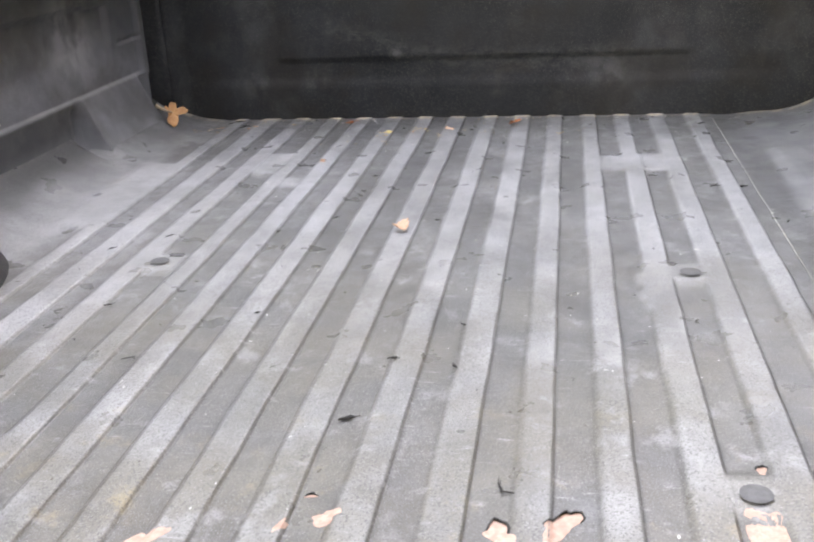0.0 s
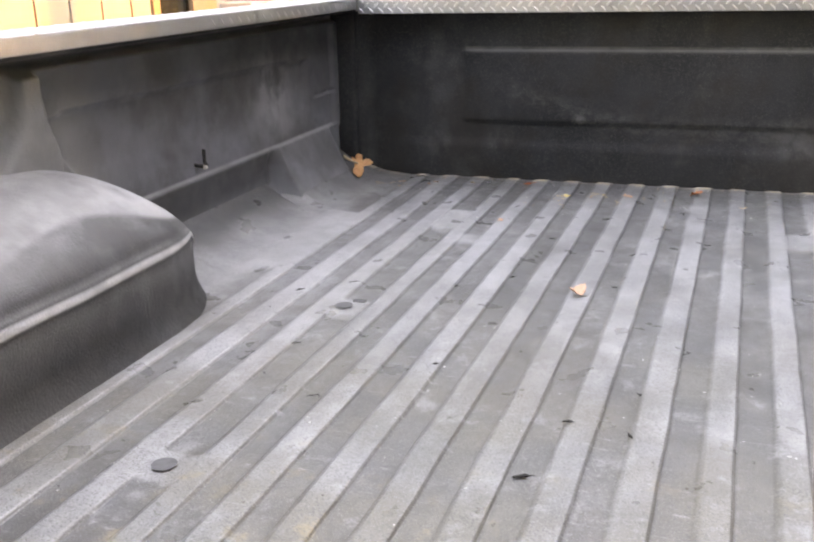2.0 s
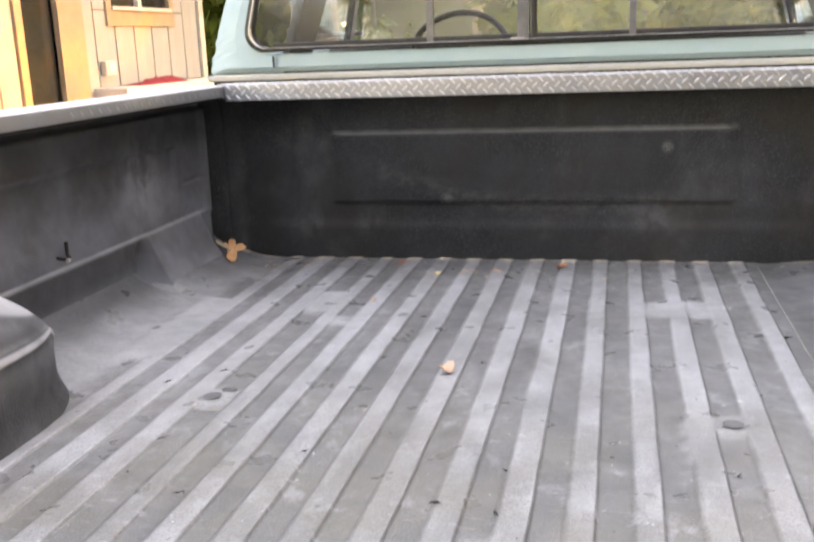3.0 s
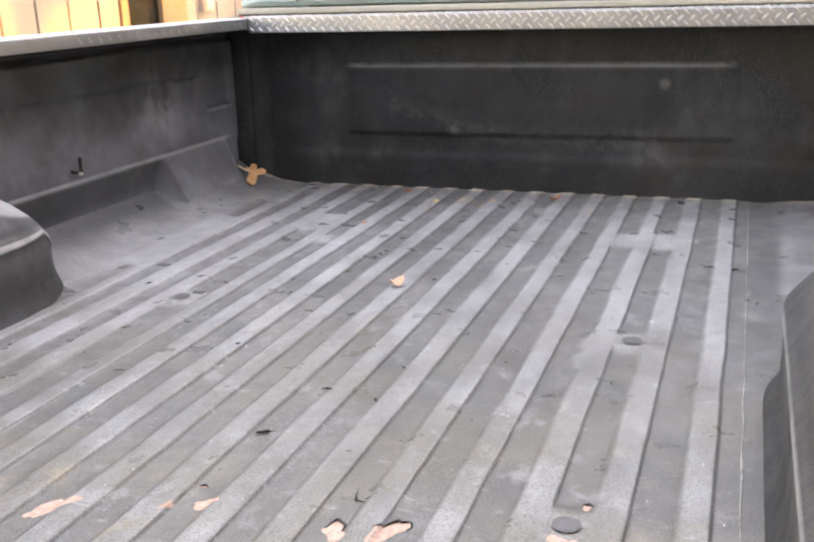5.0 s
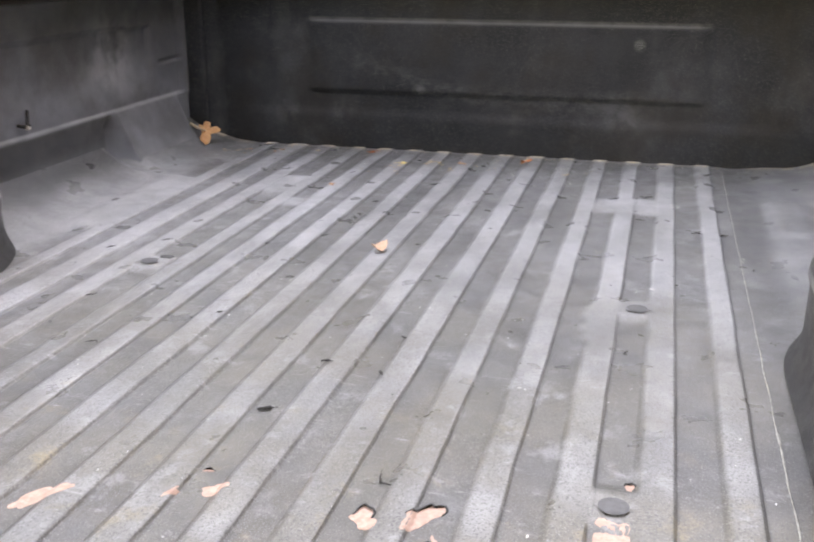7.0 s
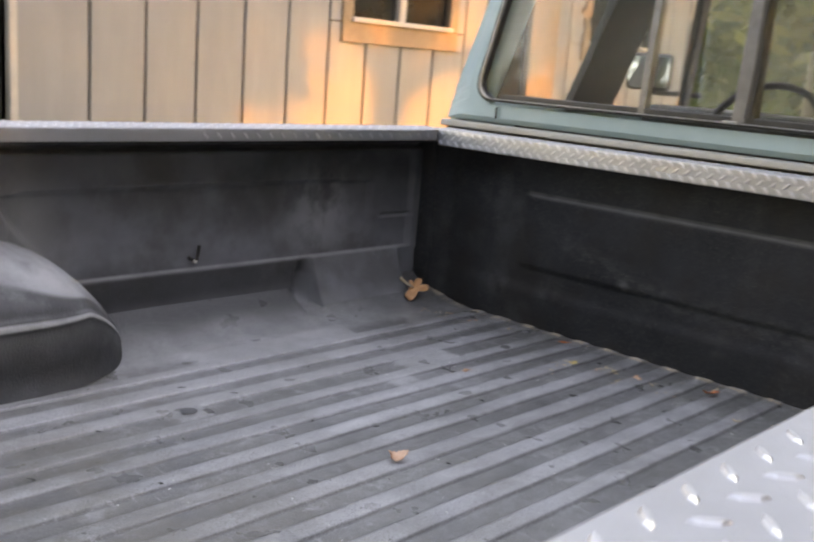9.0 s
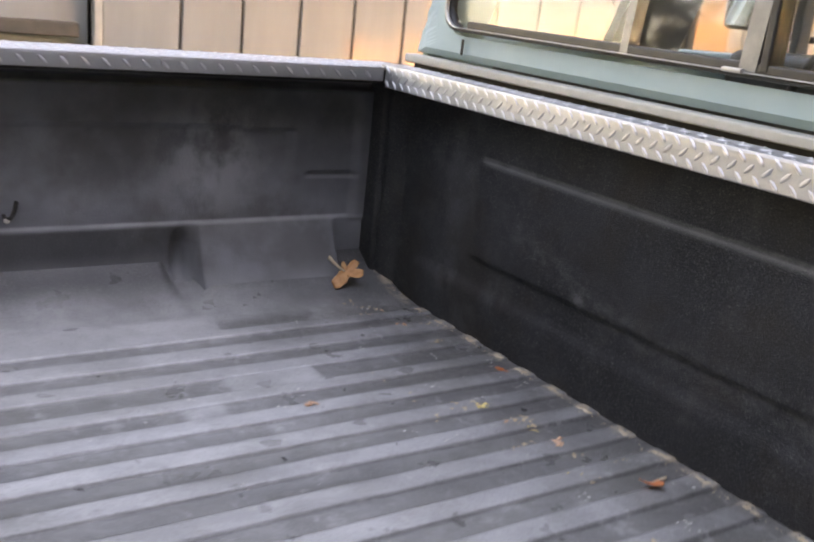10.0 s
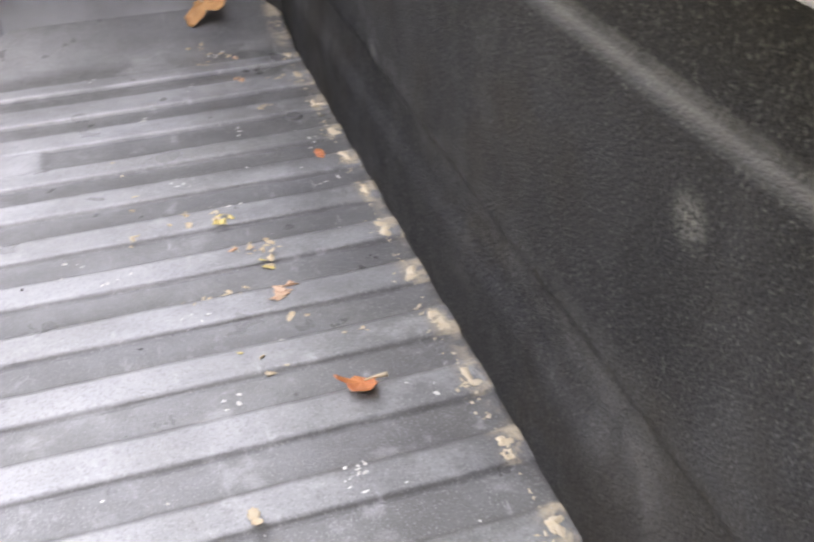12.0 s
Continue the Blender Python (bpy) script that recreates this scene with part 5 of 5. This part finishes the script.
peel(-0.185, -1.751, 0.011, 0.034, -34, 1, False)
peel(-0.018, -1.694, 0.013, 0.011, 10, 2, False)
peel(-0.041, -1.660, 0.005, 0.003, 10, 3)
peel(-0.057, -1.714, 0.003, 0.013, -22, 4, False)
peel(0.147, -1.703, 0.013, 0.018, 12, 5)
peel(0.202, -1.688, 0.013, 0.024, -28, 6)
peel(0.384, -1.686, 0.0165, 0.034, 0, 7, False, True)
peel(0.397, -1.579, 0.004, 0.008, 0, 8)
peel(0.223, -1.724, 0.0025, 0.010, 24, 9, False)


def scatter(name, label, mat, spots, size, seed, spread):
    """Many crumbs in one object, each a small uneven flake."""
    rng = random.Random(seed)
    verts, faces = [], []
    for x, y, cnt in spots:
        for _ in range(cnt):
            wx, wy = x + rng.gauss(0, spread), min(y + rng.gauss(0, spread * 0.8), -0.012)
            s = size * rng.uniform(0.4, 1.5)
            z = floor_z(wx, wy)
            k = len(verts)
            a0 = rng.uniform(0, 6.28)
            turn = rng.uniform(0, 3.14)
            for j in range(7):
                a = a0 + 2 * math.pi * j / 7
                rr = s * rng.uniform(0.4, 1.25)
                u, v = rr * math.cos(a), rr * 0.55 * math.sin(a)
                verts.append((wx + u * math.cos(turn) - v * math.sin(turn), wy + u * math.sin(turn) + v * math.cos(turn), z + 0.0005 + s * max(0.0, rng.uniform(-0.3, 0.35))))
            verts.append((wx + s * 0.2, wy, z + 0.0004 + s * rng.uniform(0.1, 0.35)))
            faces += [(k + j, k + (j + 1) % 7, k + 7) for j in range(7)]
            faces.append(tuple(k + 6 - j for j in range(7)))
    ob = mesh_part(name, verts, faces, mat)
    return tagged(ob, label, "debris", kind="stuff")


WHITE = ((-0.336, -0.467, 2), (-0.269, -0.162, 8), (-0.199, -0.331, 4), (-0.107, -0.543, 4), (-0.175, -1.064, 3), (-0.335, -1.463, 2), (-0.065, -1.577, 2),
         (0.244, -1.143, 1), (0.274, -1.505, 1), (0.258, -1.395, 2), (0.411, -0.974, 4), (0.422, -0.315, 3), (0.439, -0.425, 7), (-0.589, -0.169, 5), (-0.514, -0.228, 4), (-0.443, -0.128, 5), (-0.328, -0.206, 5), (-0.152, -0.285, 4), (0.048, -0.204, 4), (0.099, -0.052, 4), (0.322, -0.047, 4), (0.517, -0.012, 5), (-0.409, -0.599, 3), (-0.008, -0.684, 2), (0.297, -0.775, 2),
         (0.564, -0.763, 3), (0.617, -0.047, 8), (0.448, -0.012, 4), (0.194, -0.265, 3), (0.293, -0.497, 1), (-0.701, -0.116, 9), (-0.674, -0.293, 3),
         (-0.371, -0.037, 6), (-0.288, -0.037, 6), (-0.064, -0.221, 5), (0.163, -0.131, 12), (-0.377, -0.421, 3), (-0.235, -1.232, 2), (0.452, -0.975, 1))
scatter("paint_chips", "scattered white paint chips on bed floor", CHIP, WHITE, 0.0028, 5, 0.011)
TAN = ((-0.237, -0.165, 5), (-0.241, -0.212, 4), (-0.225, -0.264, 3), (-0.160, -0.149, 8), (-0.155, -0.134, 7), (-0.09, -0.179, 4), (-0.092, -0.218, 4),
       (0.022, -0.165, 3), (-0.010, -0.085, 3), (-0.589, -0.045, 4), (-0.70, -0.109, 5), (-0.739, -0.135, 4), (-0.397, -0.266, 2),
       (-0.294, -0.246, 2), (-0.05, -0.13, 3), (0.25, -0.15, 3), (-0.5, -0.08, 4), (-0.680, -0.128, 4))
scatter("leaf_crumbs", "tan crumbled leaf bits near front panel", CRUMB, TAN, 0.0050, 6, 0.010)
ORANGE = ((-0.078, -0.138, 6), (-0.086, -0.128, 3), (-0.339, -0.440, 3), (-0.165, -0.160, 2), (-0.60, -0.10, 2), (-0.700, -0.100, 2))
scatter("orange_leaf_bits", "orange crumbled leaf bits on rib", LEAF_TAN, ORANGE, 0.0080, 7, 0.009)
YELLOW = ((-0.229, -0.169, 6), (-0.140, -0.140, 2), (-0.010, -0.190, 1))
scatter("yellow_leaf_bits", "pale yellow crumbled leaf bits on rib", LEAF_YELLOW, YELLOW, 0.0068, 13, 0.007)
RED = ((-0.351, -0.038, 3), (-0.343, -0.040, 1))
scatter("red_leaf_bits", "dark red leaf scrap beside front panel", LEAF_RED, RED, 0.0085, 12, 0.004)
ENDS = tuple((r - 0.010, -0.012, 14) for a, r in RIBS)
ENDS += tuple((-0.68 + 0.02 * i, -0.010, 5) for i in range(62) if i % 2)
scatter("sandy_dirt", "pale sandy dirt at the rib ends", DIRT, ENDS, 0.0024, 8, 0.008)


def rib_end_dirt():
    """Sandy dirt caught where the ribs meet the front panel."""
    rng = random.Random(31)
    verts, faces = [], []
    for a, r in RIBS:
        for _ in range(2):
            cx, cy = rng.uniform(a + 0.006, r - 0.004), rng.uniform(-0.015, -0.007)
            line = blob_outline(rng, 18, rng.uniform(0.005, 0.013), rng.uniform(0.003, 0.008), 0.5)
            k = len(verts)
            verts.append((cx, cy, floor_z(cx, cy) + 0.0016))
            for f, lift in ((0.5, 0.0012), (1.0, -0.0006)):
                for px, py in line:
                    wx, wy = cx + px * f, min(cy + py * f, 0.004)
                    verts.append((wx, wy, floor_z(wx, wy) + lift))
            for i in range(18):
                j = (i + 1) % 18
                faces += [(k, k + 1 + i, k + 1 + j), (k + 1 + i, k + 19 + i, k + 19 + j, k + 1 + j)]
    tagged(mesh_part("rib_end_dirt", verts, faces, DIRT, None, "", True), "cream sandy dirt caught at the rib ends", "debris", kind="stuff")


rib_end_dirt()
SPECKS = tuple((random.uniform(-0.62, 0.56), random.uniform(-1.85, -0.03), 1) for _ in range(150))
scatter("dust_specks", "tiny pale specks across the bed floor", CHIP, SPECKS, 0.0020, 9, 0.01)
DARKS = tuple((random.uniform(-0.62, 0.56), random.uniform(-1.85, -0.03), 1) for _ in range(36))
scatter("dark_specks", "tiny dark specks across the bed floor", TWIG, DARKS, 0.0026, 10, 0.01)
lobed_leaf("dry_leaf", 0.188, -0.208, 10, 0.009, CRUMB, "tiny pale yellow leaf disc on bed floor", 2, 0.001, (0, 0), 0.2, 0.8, 0.8, False)
